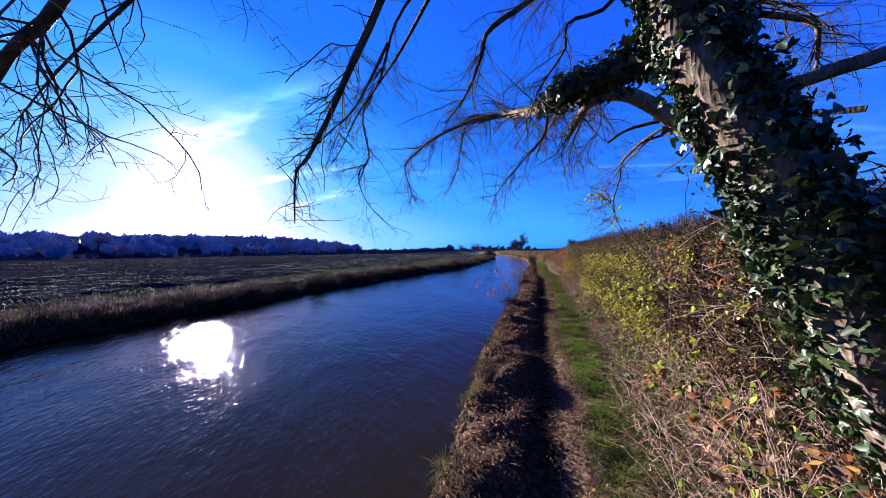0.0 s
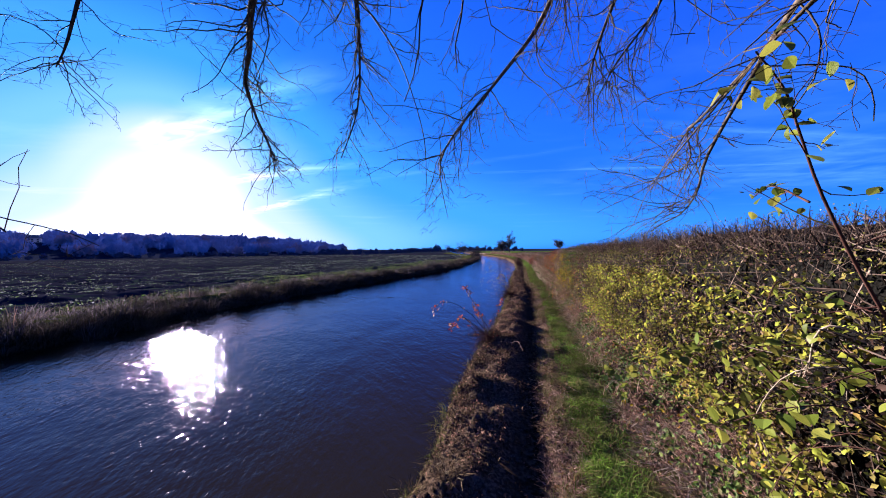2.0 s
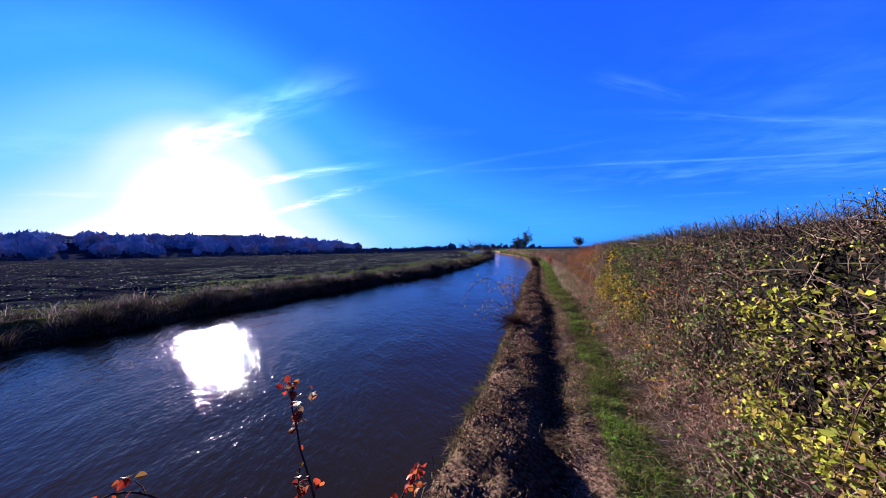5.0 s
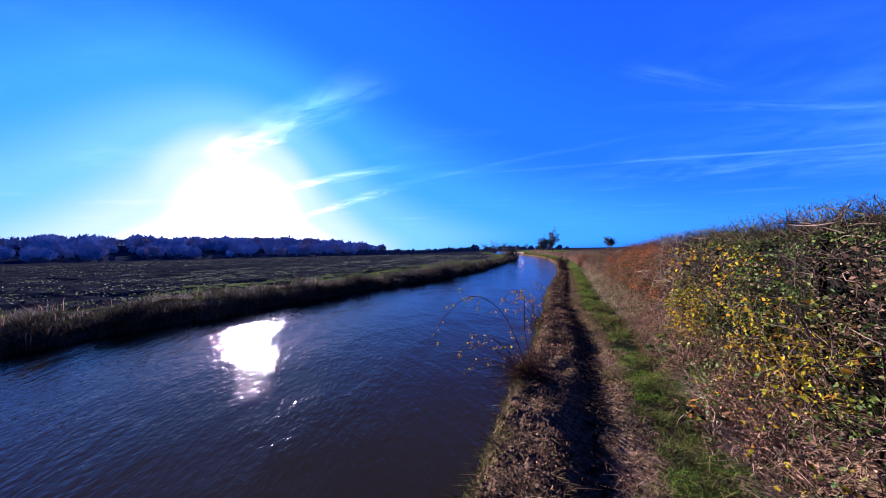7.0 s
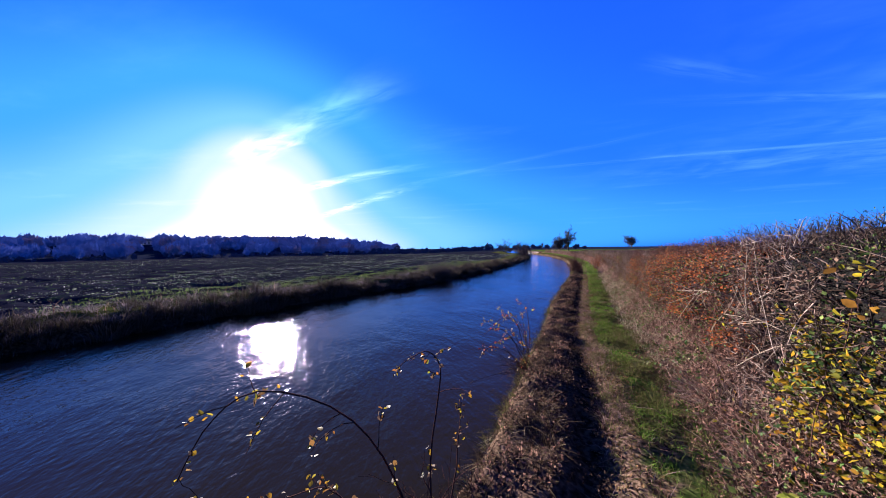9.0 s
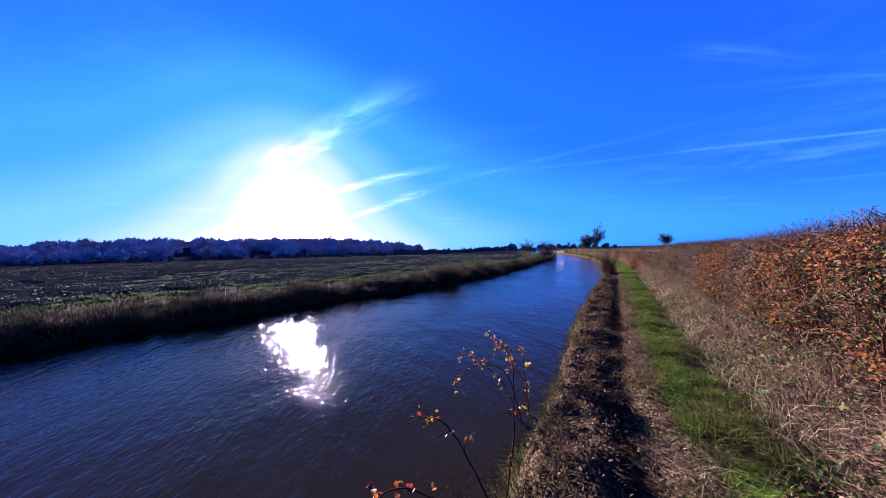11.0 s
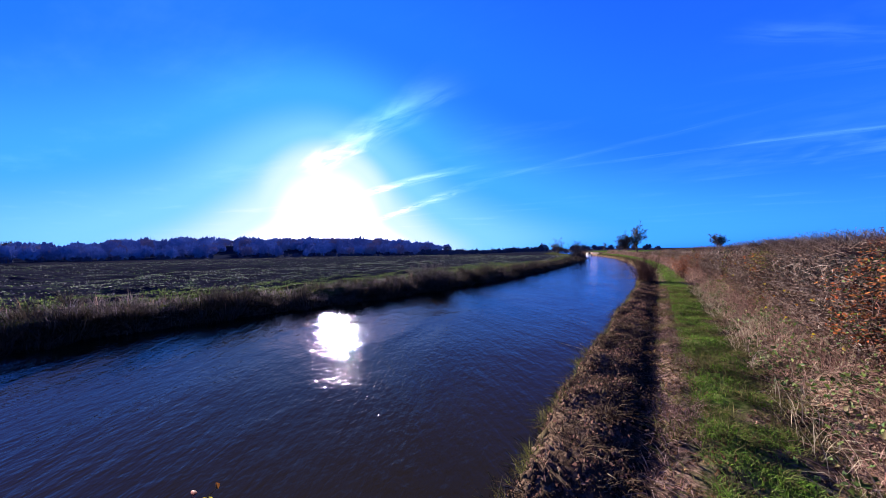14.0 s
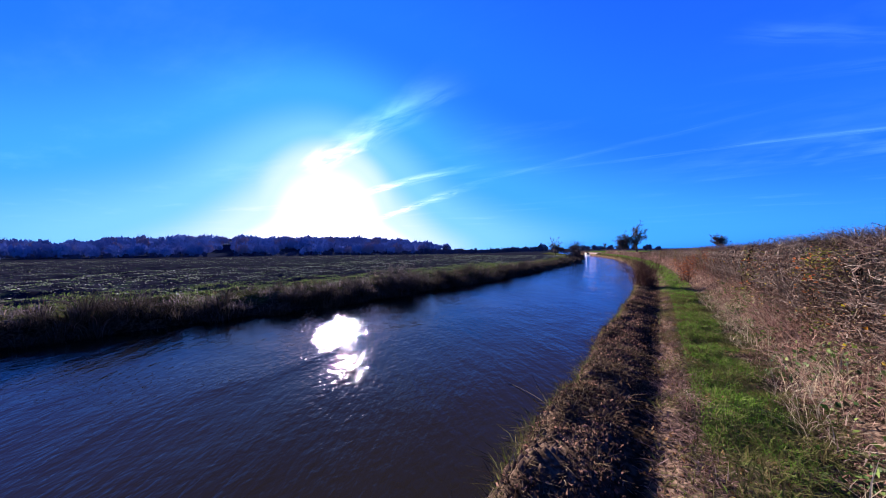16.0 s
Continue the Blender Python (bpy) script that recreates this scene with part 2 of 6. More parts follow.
M_YELLOW = island_mat("yellow_leaves", [(.18, .19, .025), (.36, .30, .03), (.50, .35, .03), (.22, .21, .03), (.50, .26, .03), (.14, .15, .03), (.42, .18, .03), (.24, .12, .03)], 0.45, 0.45)
M_LIME = island_mat("yellow_green_leaves", [(.17, .20, .034), (.38, .38, .055), (.10, .13, .026), (.56, .51, .09), (.24, .27, .045), (.26, .16, .05), (.40, .30, .06), (.13, .11, .035)], 0.5, 0.35)
M_ORANGE = island_mat("russet_leaves", [(.25, .075, .036), (.42, .12, .045), (.13, .045, .03), (.52, .20, .075), (.32, .08, .042), (.16, .06, .04)], 0.55, 0.35)
M_RED = island_mat("red_rose_leaves", [(.48, .05, .03), (.60, .12, .03), (.40, .04, .04), (.60, .25, .04)], 0.45, 0.5)
M_IVY = island_mat("ivy_leaves", [(.012, .03, .010), (.022, .05, .014), (.035, .065, .02), (.018, .04, .014), (.06, .09, .03)], 0.42, 0.12, spec=0.25)
M_DARKLEAF = island_mat("dark_green_leaves", [(.04, .08, .02), (.07, .13, .028), (.035, .065, .02), (.19, .24, .055), (.06, .10, .025), (.15, .11, .05), (.09, .14, .032)], 0.6, 0.25, spec=0.04)
M_BROWNLEAF = island_mat("brown_leaves", [(.10, .058, .048), (.20, .115, .085), (.07, .044, .037), (.30, .19, .14), (.09, .054, .045), (.14, .08, .065), (.05, .035, .03)], 0.6, 0.18)
M_OLIVELEAF = island_mat("olive_leaves", [(.11, .13, .028), (.19, .20, .042), (.07, .08, .024), (.40, .37, .066), (.125, .10, .042), (.24, .19, .057), (.075, .064, .028)], 0.6, 0.18)
M_WITHER = island_mat("withered_leaves", [(.16, .085, .067), (.30, .155, .12), (.07, .04, .033), (.43, .25, .19), (.22, .11, .085), (.10, .072, .05), (.09, .052, .045)], 0.7, 0.25)
# litter of the worn groove, its colour darkened for the shade there
M_GROOVELEAF = island_mat("shaded_groove_leaves", [(.05, .032, .026), (.10, .06, .048), (.03, .02, .016), (.16, .10, .08), (.06, .04, .03)], 0.8, 0.1)
M_BARK = bark_mat("tree_bark", [(.04, .03, .025), (.10, .075, .055), (.20, .15, .115), (.30, .235, .185)], 7.0, 0.9, 1.0)
M_PALEBARK = bark_mat("pale_bark", [(.07, .055, .045), (.18, .14, .115), (.32, .26, .215), (.42, .35, .30)], 9.0, 0.9, 0.5)
M_BRANCH = bark_mat("branch_bark", [(.035, .026, .022), (.08, .058, .045), (.17, .125, .09)], 9.0, 0.85, 0.5)
M_CANE = island_mat("rose_canes", [(.05, .025, .025), (.09, .04, .035), (.06, .05, .03)], 0.5, 0.0, 0.3, 30)
# near black: the shade deep inside the hedge, put into the colour
M_CORE = bark_mat("thicket_shade", [(.0012, .001, .0009), (.003, .0024, .002), (.007, .0054, .0045)], 9.0, 0.95, 1.0, (1, 1, 1))
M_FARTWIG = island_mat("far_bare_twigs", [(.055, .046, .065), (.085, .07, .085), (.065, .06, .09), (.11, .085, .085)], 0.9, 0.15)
# hill woods: blue distance haze is tinted into the tree colours
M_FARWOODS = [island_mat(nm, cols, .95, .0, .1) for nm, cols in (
    ("hazed_blue_woodland", [(.30, .36, .70), (.34, .41, .74), (.26, .32, .62)]), ("hazed_violet_woodland", [(.27, .30, .57), (.30, .32, .59), (.23, .26, .49)]), ("hazed_russet_woodland", [(.36, .27, .41), (.41, .30, .41), (.31, .26, .41)]))]
# field hedgerow, with distance haze in its colour as well
M_FARWOOD = island_mat("hazed_woodland", [(.075, .085, .17), (.10, .105, .20), (.065, .08, .13), (.15, .11, .14), (.115, .12, .22), (.085, .09, .16)], 0.95, 0.0)


M_LEAF = {
    "red": island_mat("rose_leaf_red", [(.42, .035, .03), (.50, .07, .03), (.32, .03, .03), (.55, .16, .04), (.24, .04, .03), (.38, .05, .035)], 0.45, 0.35, .3, 90, .03, True),
    "yellow": island_mat("rose_leaf_yellow", [(.30, .27, .03), (.48, .34, .035), (.20, .22, .03), (.50, .24, .03), (.15, .17, .03), (.36, .13, .03), (.20, .11, .04)], 0.45, 0.4, .3, 90, .03, True),
    "lime": island_mat("rose_leaf_lime", [(.10, .15, .025), (.24, .27, .04), (.06, .09, .02), (.40, .37, .07), (.18, .21, .035), (.33, .29, .055)], 0.4, 0.4, .3, 90, .06, True),
    "orange": island_mat("bramble_leaf_orange", [(.50, .17, .05), (.42, .22, .06), (.34, .10, .05), (.30, .20, .12), (.55, .30, .08)], 0.5, 0.35, .3, 90, .03, True),
    "brown": island_mat("rose_leaf_brown", [(.16, .09, .055), (.30, .18, .10), (.10, .06, .04), (.40, .20, .06)], 0.6, 0.3, .3, 90, .1, True),
    "dark": island_mat("rose_leaf_dark", [(.03, .05, .02), (.05, .08, .025), (.08, .07, .04)], 0.55, 0.3, .3, 90, .02, True),
}


def ground_mat():
    """Soil, trodden leaf mould, turf and far fields, by the zones stored on the sheet, with grain and bump."""
    m, nt, b = material("earth_and_turf")
    tc = nt.nodes.new("ShaderNodeTexCoord")

    def noise_out(scale, detail=8):
        n = nt.nodes.new("ShaderNodeTexNoise")
        nt.links.new(tc.outputs["Object"], n.inputs[0])
        n.inputs["Scale"].default_value, n.inputs["Detail"].default_value = scale, detail
        return n.outputs[0]

    def layer(stops, scale):
        r = ramp_node(nt, [(p, tuple(0.45 * v for v in c)) for p, c in stops])
        nt.links.new(noise_out(scale), r.inputs[0])
        return r.outputs[0]

    def zone(name):
        a = nt.nodes.new("ShaderNodeAttribute")
        a.attribute_name = name
        return a.outputs["Fac"]

    def mix(f, a, c):
        n = nt.nodes.new("ShaderNodeMix")
        n.data_type = "RGBA"
        nt.links.new(f, n.inputs[0])
        nt.links.new(a, n.inputs[6])
        nt.links.new(c, n.inputs[7])
        return n.outputs[2]

    # dark earth, with the worn groove's shade darkened into it
    soil = layer([(0.35, (.011, .007, .005)), (0.5, (.033, .022, .015)), (0.62, (.085, .058, .04))], 16)
    mould = layer([(0.36, (.03, .02, .015)), (0.5, (.12, .075, .055)), (0.62, (.26, .17, .12))], 30)
    turf = layer([(0.36, (.025, .045, .009)), (0.5, (.075, .13, .022)), (0.62, (.15, .19, .045))], 14)
    # ploughed earth, a blue-violet veil of haze put into its colour
    plough = layer([(0.3, (.010, .010, .018)), (0.55, (.021, .021, .036)), (0.72, (.028, .050, .026))], 1.3)
    # distant ground: haze blue painted in, blended by distance
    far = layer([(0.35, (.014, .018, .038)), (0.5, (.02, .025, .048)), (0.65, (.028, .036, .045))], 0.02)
    c = mix(zone("mould"), soil, mould)
    c = mix(zone("turf"), c, turf)
    c = mix(zone("plough"), c, plough)
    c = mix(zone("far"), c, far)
    nt.links.new(c, b.inputs["Base Color"])
    b.inputs["Roughness"].default_value = 0.95
    b.inputs["Specular IOR Level"].default_value = 0.0
    bp = nt.nodes.new("ShaderNodeBump")
    bp.inputs["Strength"].default_value, bp.inputs["Distance"].default_value = 0.25, 0.02
    nt.links.new(noise_out(12, 10), bp.inputs["Height"])
    nt.links.new(bp.outputs[0], b.inputs["Normal"])
    return m


def water_mat():
    """Still, murky canal water with small wind ripples that run across the light."""
    m, nt, b = material("canal_water")
    nt.nodes.remove(b)
    tc = nt.nodes.new("ShaderNodeTexCoord")

    def waves(scale, long, turn, detail, warp=0.6):
        mp = nt.nodes.new("ShaderNodeMapping")
        mp.vector_type = "TEXTURE"
        mp.inputs["Scale"].default_value = (long, 1, 1)
        mp.inputs["Rotation"].default_value = (0, 0, radians(turn))
        nt.links.new(tc.outputs["Object"], mp.inputs[0])
        n = nt.nodes.new("ShaderNodeTexNoise")
        nt.links.new(mp.outputs[0], n.inputs[0])
        n.inputs["Scale"].default_value, n.inputs["Detail"].default_value = scale, detail
        n.inputs["Distortion"].default_value = warp
        return n.outputs[0]

    def mad(a, k, c):
        n = nt.nodes.new("ShaderNodeMath")
        n.operation = "MULTIPLY_ADD"
        nt.links.new(a, n.inputs[0])
        n.inputs[1].default_value = k
        if c is not None:
            nt.links.new(c, n.inputs[2])
        return n.outputs[0]

    h = mad(waves(5.0, 3.6, 128, 2, .3), 0.62, None)
    h = mad(waves(2.2, 3.0, 165, 1, .3), 0.22, h)
    h = mad(waves(15.0, 2.4, 118, 2, .3), 0.32, h)
    h = mad(waves(9.0, 1.6, 75, 2, .3), 0.24, h)
    calm = nt.nodes.new("ShaderNodeMapRange")
    nt.links.new(waves(0.45, 1.6, 100, 2), calm.inputs[0])
    calm.inputs[1].default_value, calm.inputs[2].default_value = 0.35, 0.65
    calm.inputs[3].default_value, calm.inputs[4].default_value = 0.55, 1.0
    hh = nt.nodes.new("ShaderNodeMath")
    hh.operation = "MULTIPLY"
    nt.links.new(h, hh.inputs[0])
    nt.links.new(calm.outputs[0], hh.inputs[1])
    bp = nt.nodes.new("ShaderNodeBump")
    bp.inputs["Strength"].default_value, bp.inputs["Distance"].default_value = 1.0, 0.040
    nt.links.new(hh.outputs[0], bp.inputs["Height"])
    # murk below, mirror above
    dif = nt.nodes.new("ShaderNodeBsdfDiffuse")
    murk = ramp_node(nt, [(0.3, (.0065, .0047, .0014)), (0.7, (.0084, .0061, .0018))])
    nt.links.new(waves(0.3, 2, 100, 3), murk.inputs[0])
    nt.links.new(murk.outputs[0], dif.inputs[0])
    glo = nt.nodes.new("ShaderNodeBsdfGlossy")
    glo.inputs["Color"].default_value = (.82, .73, 1.0, 1)
    glo.inputs["Roughness"].default_value = 0.04
    nt.links.new(bp.outputs[0], glo.inputs["Normal"])
    fre = nt.nodes.new("ShaderNodeFresnel")
    fre.inputs["IOR"].default_value = 1.21
    nt.links.new(bp.outputs[0], fre.inputs["Normal"])
    mx = nt.nodes.new("ShaderNodeMixShader")
    nt.links.new(fre.outputs[0], mx.inputs[0])
    nt.links.new(dif.outputs[0], mx.inputs[1])
    nt.links.new(glo.outputs[0], mx.inputs[2])
    nt.links.new(mx.outputs[0], nt.nodes["Material Output"].inputs[0])
    return m


M_GROUND, M_WATER = ground_mat(), water_mat()

# ---- helpers for meshes ----
RNG = np.random.default_rng(7)


def add_mesh(name, verts, faces, mat, parent=None, smooth=False, label=""):
    """One mesh object from arrays; faces: list of (n, k) index arrays."""
    me = bpy.data.meshes.new(name)
    verts = np.asarray(verts, np.float32)
    faces = [np.asarray(f, np.int32) for f in faces if len(f)]
    me.vertices.add(len(verts))
    me.vertices.foreach_set("co", verts.ravel())
    loops = np.concatenate([f.ravel() for f in faces])
    sizes = np.concatenate([np.full(len(f), f.shape[1], np.int32) for f in faces])
    starts = np.concatenate([[0], np.cumsum(sizes)[:-1]]).astype(np.int32)
    me.loops.add(len(loops))
    me.loops.foreach_set("vertex_index", loops)
    me.polygons.add(len(sizes))
    me.polygons.foreach_set("loop_start", starts)
    me.polygons.foreach_set("loop_total", sizes)
    if smooth:
        me.polygons.foreach_set("use_smooth", np.ones(len(sizes), bool))
    me.update(calc_edges=True)
    me.validate()
    if mat:
        me.materials.append(mat)
    ob = new(name, me)
    if parent:
        ob.parent = parent
    return tagged(ob, label)


def part(name, bm, mat, parent, label=""):
    """Links a bmesh as one mesh object under a thing or a part."""
    me = bpy.data.meshes.new(name)
    bm.to_mesh(me)
    bm.free()
    me.materials.append(mat)
    ob = new(name, me)
    ob.parent = parent
    return tagged(ob, label)


def empty(name, x, y, z, label, category, group="", kind=""):
    ob = new(name)
    ob.location = (x, y, z)
    ob.empty_display_size = 0.2
    return tagged(ob, label, category, group, kind)


def hash2(ix, iy, seed):
    h = (ix.astype(np.int64) * 374761393 + iy.astype(np.int64) * 668265263 + seed * 974634777) & 0xFFFFFFFF
    h = ((h ^ (h >> 13)) * 1274126177) & 0xFFFFFFFF
    return ((h ^ (h >> 16)) & 0xFFFF) / 65535.0


def vnoise(x, y, scale, seed=0):
    """Smooth value noise, -1 to 1, of arrays."""
    x, y = np.asarray(x, float) * scale, np.asarray(y, float) * scale
    x, y = 0.83 * x + 0.56 * y + 0.37 * seed, 0.83 * y - 0.56 * x
    ix, iy = np.floor(x), np.floor(y)
    fx, fy = x - ix, y - iy
    fx, fy = fx * fx * (3 - 2 * fx), fy * fy * (3 - 2 * fy)
    a, b = hash2(ix, iy, seed), hash2(ix + 1, iy, seed)
    c, d = hash2(ix, iy + 1, seed), hash2(ix + 1, iy + 1, seed)
    return 2 * (a + (b - a) * fx + (c - a) * fy + (a - b - c + d) * fx * fy) - 1


def smooth(v, lo, hi):
    t = np.clip((np.asarray(v, float) - lo) / (hi - lo), 0, 1)
    return t * t * (3 - 2 * t)


# ---- the plan: lines along the canal, as offsets across it ----
WATER = -0.45


def axis_x(y):
    """The line that the towpath follows; it bends to the left far ahead."""
    y = np.asarray(y, float)
    e = np.clip(y - 33, 0, 97)
    return 0.21 * y - 0.0022 * e * e - 2 * 0.0022 * 97 * np.clip(y - 130, 0, None) * 0.6


def near_c(y):
    y = np.asarray(y, float)
    base = np.interp(y, [-40, -1, 1, 2.5, 4.5, 6.5, 9, 11, 13, 15, 17, 19.5, 22, 24.5, 27, 33, 60, 120], [.9, .9, .82, .72, .70, .80, .95, 1.03, 1.02, 1.06, 1.12, 1.02, .96, .88, .95, 1.05, 1.0, 1.0])
    return base + 0.07 * vnoise(y, 0 * y, 1.1, 3) + 0.035 * vnoise(y, 0 * y, 3.7, 4)


def far_c(y):
    y = np.asarray(y, float)
    base = np.interp(y, [-40, 0, 14, 20, 26, 30, 40, 57, 74, 90, 105, 130], [-10.6, -10.2, -9.9, -9.3, -8.3, -7.3, -6.4, -5.7, -4.8, -4.0, -4.2, -6])
    return base + 0.12 * vnoise(y, 0 * y, 0.7, 5) + 0.06 * vnoise(y, 0 * y, 2.3, 6)


def track_w(y):
    """How far the worn track and its turf swing towards the hedge."""
    return np.interp(y, [-3, 3.5, 7, 10, 14.5, 16.4, 18.2, 19.4, 22], [0.05, 0.12, 0.20, 0.28, 0.36, 0.34, 0.14, 0.02, 0.0])


def hedge_top(y):
    return np.interp(y, [-6, 1, 5, 10, 14, 18, 22, 35, 60, 72, 90, 130], [2.3, 2.32, 2.27, 2.18, 2.08, 1.93, 1.75, 1.63, 1.42, 1.1, .75, .7])


HILL_AZ = [-180, -120, -95, -79, -70, -65, -51, -37, -26, -20, -10, 60, 90, 180]
HILL_EL = [0.3, 0.5, 0.4, 0.5, 0.8, 1.4, 1.85, 1.75, 0.8, 0.1, 0.0, 0.0, 0.3, 0.3]


def ground_z(x, y):
    """Height of the sheet of ground, canal bed included."""
    x, y = np.asarray(x, float), np.asarray(y, float)
    c = x - axis_x(y)
    tc = c - track_w(y) + 0.06 * vnoise(y, 0 * y, 1.3, 14) + 0.03 * vnoise(y, 0 * y, 3.6, 15)
    n, f = c - near_c(y), far_c(y) - c        # beyond the near edge; beyond the far edge
    # near side: steep grassy edge, humped verge, worn groove, turf, rise under the hedge
    lump = 0.075 * vnoise(x, y, 2.2, 1) + 0.06 * vnoise(x, y, 5.0, 2)
    side = WATER - 0.15 + 0.50 * smooth(n, -0.08, 0.22) + 0.06 * smooth(n, 0.1, 0.3) + 0.03 * smooth(n, 0.1, 0.35) - np.interp(y, [-4, 8, 14], [.15, .15, .06]) * smooth(tc, np.interp(y, [8, 14], [1.22, 1.5]), 1.84) + 0.06 * smooth(tc, 1.9, 2.2)
    side = side + 0.32 * smooth(c, 3.0, 3.9) + 0.3 * smooth(c, 5, 12) + lump * smooth(n, 0.05, 0.3) * (1 - 0.6 * smooth(tc, 1.3, 1.6))
    # far side: taller soft bank, rough margin, ploughed field, distant hill
    left = WATER - 0.15 + 0.42 * smooth(f, -0.1, 0.5) + 0.15 * smooth(f, 0.3, 1.4) - 0.12 * smooth(f, 2.5, 5)
    left = left + (0.12 * vnoise(x, y, 0.9, 8) + 0.07 * vnoise(x, y, 2.3, 9)) * smooth(f, 0.05, 0.6)
    left = left + 0.05 * vnoise(x * 0.3 + y * 0.2, y * 2.0 - x, 0.8, 10) * smooth(f, 3, 6)
    bed = -1.5 + 0 * x
    z = np.where(n > -0.1, side, np.where(f > -0.12, left, bed))
    z = np.where((n <= -0.1) & (f <= -0.12), np.maximum(bed, np.maximum(WATER - 0.15 + (n + 0.1) * 1.2, WATER - 0.15 + (f + 0.12) * 1.2)), z)
    dx, dy = x - 4, y - 10
    dist, az = np.hypot(dx, dy), np.degrees(np.arctan2(dx, dy))
    hill = np.interp(az, HILL_AZ, HILL_EL)
    rise = np.tan(np.radians(hill)) * 440 * smooth(dist, 190, 450) * (0.9 + 0.12 * vnoise(x, y, 0.012, 11))
    sink = 1.8 * smooth(dist, 90, 190) * smooth(f, 15, 60)
    return z + rise - sink + 1.2 * vnoise(x, y, 0.006, 12) * smooth(dist, 150, 500)


def build_ground():
    ys = np.unique(np.concatenate([-np.geomspace(6, 1500, 40)[::-1], np.arange(-6, 34, 0.11), 34 + np.cumsum(np.geomspace(0.12, 2.5, 90)), np.geomspace(140, 2400, 40)]))
    c_near = np.concatenate([np.arange(-0.3, 3.2, 0.07), 3.2 + np.cumsum(np.geomspace(0.08, 2, 16)), np.geomspace(20, 1800, 26)])
    c_far = np.concatenate([np.arange(-0.4, 3.0, 0.12), 3 + np.cumsum(np.geomspace(0.15, 3.0, 28)), np.geomspace(46, 1800, 46)])
    ax, nc, fc = axis_x(ys), near_c(ys), far_c(ys)
    cols = [ax + fc - d for d in c_far[::-1]] + [ax + fc + (nc - fc) * k for k in (0.15, 0.5, 0.85)] + [ax + nc + d for d in c_near]
    X = np.stack(cols, 1)
    Y = np.repeat(ys[:, None], X.shape[1], 1)
    # far from the canal the columns straighten out, so that the sheet keeps even
    Z = ground_z(X, Y)
    nr, k = X.shape
    idx = np.arange(nr * k).reshape(nr, k)
    quads = np.stack([idx[:-1, :-1], idx[:-1, 1:], idx[1:, 1:], idx[1:, :-1]], -1).reshape(-1, 4)
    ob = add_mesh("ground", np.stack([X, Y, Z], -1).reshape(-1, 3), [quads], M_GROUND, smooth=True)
    me = ob.data
    C = (X - axis_x(Y)).ravel()
    x, y = X.ravel(), Y.ravel()
    T = C - track_w(y)
    f = np.repeat(fc[:, None], k, 1).ravel() - C
    patch = vnoise(x, y, 1.3, 20)
    fine = vnoise(x, y, 3.1, 21) + 0.5 * vnoise(x, y, 7.3, 22)
    dist = np.hypot(x - 4, y - 10)
    zones = {
        "mould": smooth(T, 1.9, 2.02) * (1 - smooth(C, 4.5, 6)) + (1 - smooth(T, 1.5, 1.8)) * smooth(C, 0.9, 1.1) * 0.6,
        "turf": np.clip(smooth(T + 0.16 * fine, 2.22, 2.45) * (1 - smooth(T + 0.2 * fine, 2.6, 2.95)) * smooth(fine, -0.75, 0.1) + smooth(C, 5, 7) + smooth(f, 0.5, 1.2) * (1 - smooth(f + 1.2 * patch, 4, 6)) * 0.35, 0, 1),
        "plough": smooth(f + 1.2 * patch, 4, 6),
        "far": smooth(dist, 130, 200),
    }
    for key, vals in zones.items():
        at = me.attributes.new(key, "FLOAT", "POINT")
        at.data.foreach_set("value", vals.astype(np.float32))
    return tagged(ob, "towpath verge, worn leaf-strewn track, ploughed field and low hill", "ground", kind="structure")


def build_water():
    ys = np.unique(np.concatenate([np.linspace(-300, -10, 30), np.arange(-10, 140, 1.0), np.linspace(140, 420, 40)]))
    ax = axis_x(ys)
    a, b = ax + far_c(ys) - 0.35, ax + near_c(ys) + 0.25
    X = np.stack([a + (b - a) * k for k in np.linspace(0, 1, 9)], 1)
    Y = np.repeat(ys[:, None], 9, 1)
    nr, k = X.shape
    idx = np.arange(nr * k).reshape(nr, k)
    quads = np.stack([idx[:-1, :-1], idx[:-1, 1:], idx[1:, 1:], idx[1:, :-1]], -1).reshape(-1, 4)
    ob = add_mesh("water", np.stack([X, Y, 0 * X + WATER], -1).reshape(-1, 3), [quads], M_WATER, smooth=True)
    return tagged(ob, "murky brown canal water with small wind ripples", "canal", kind="structure")


ground = build_ground()
water = build_water()

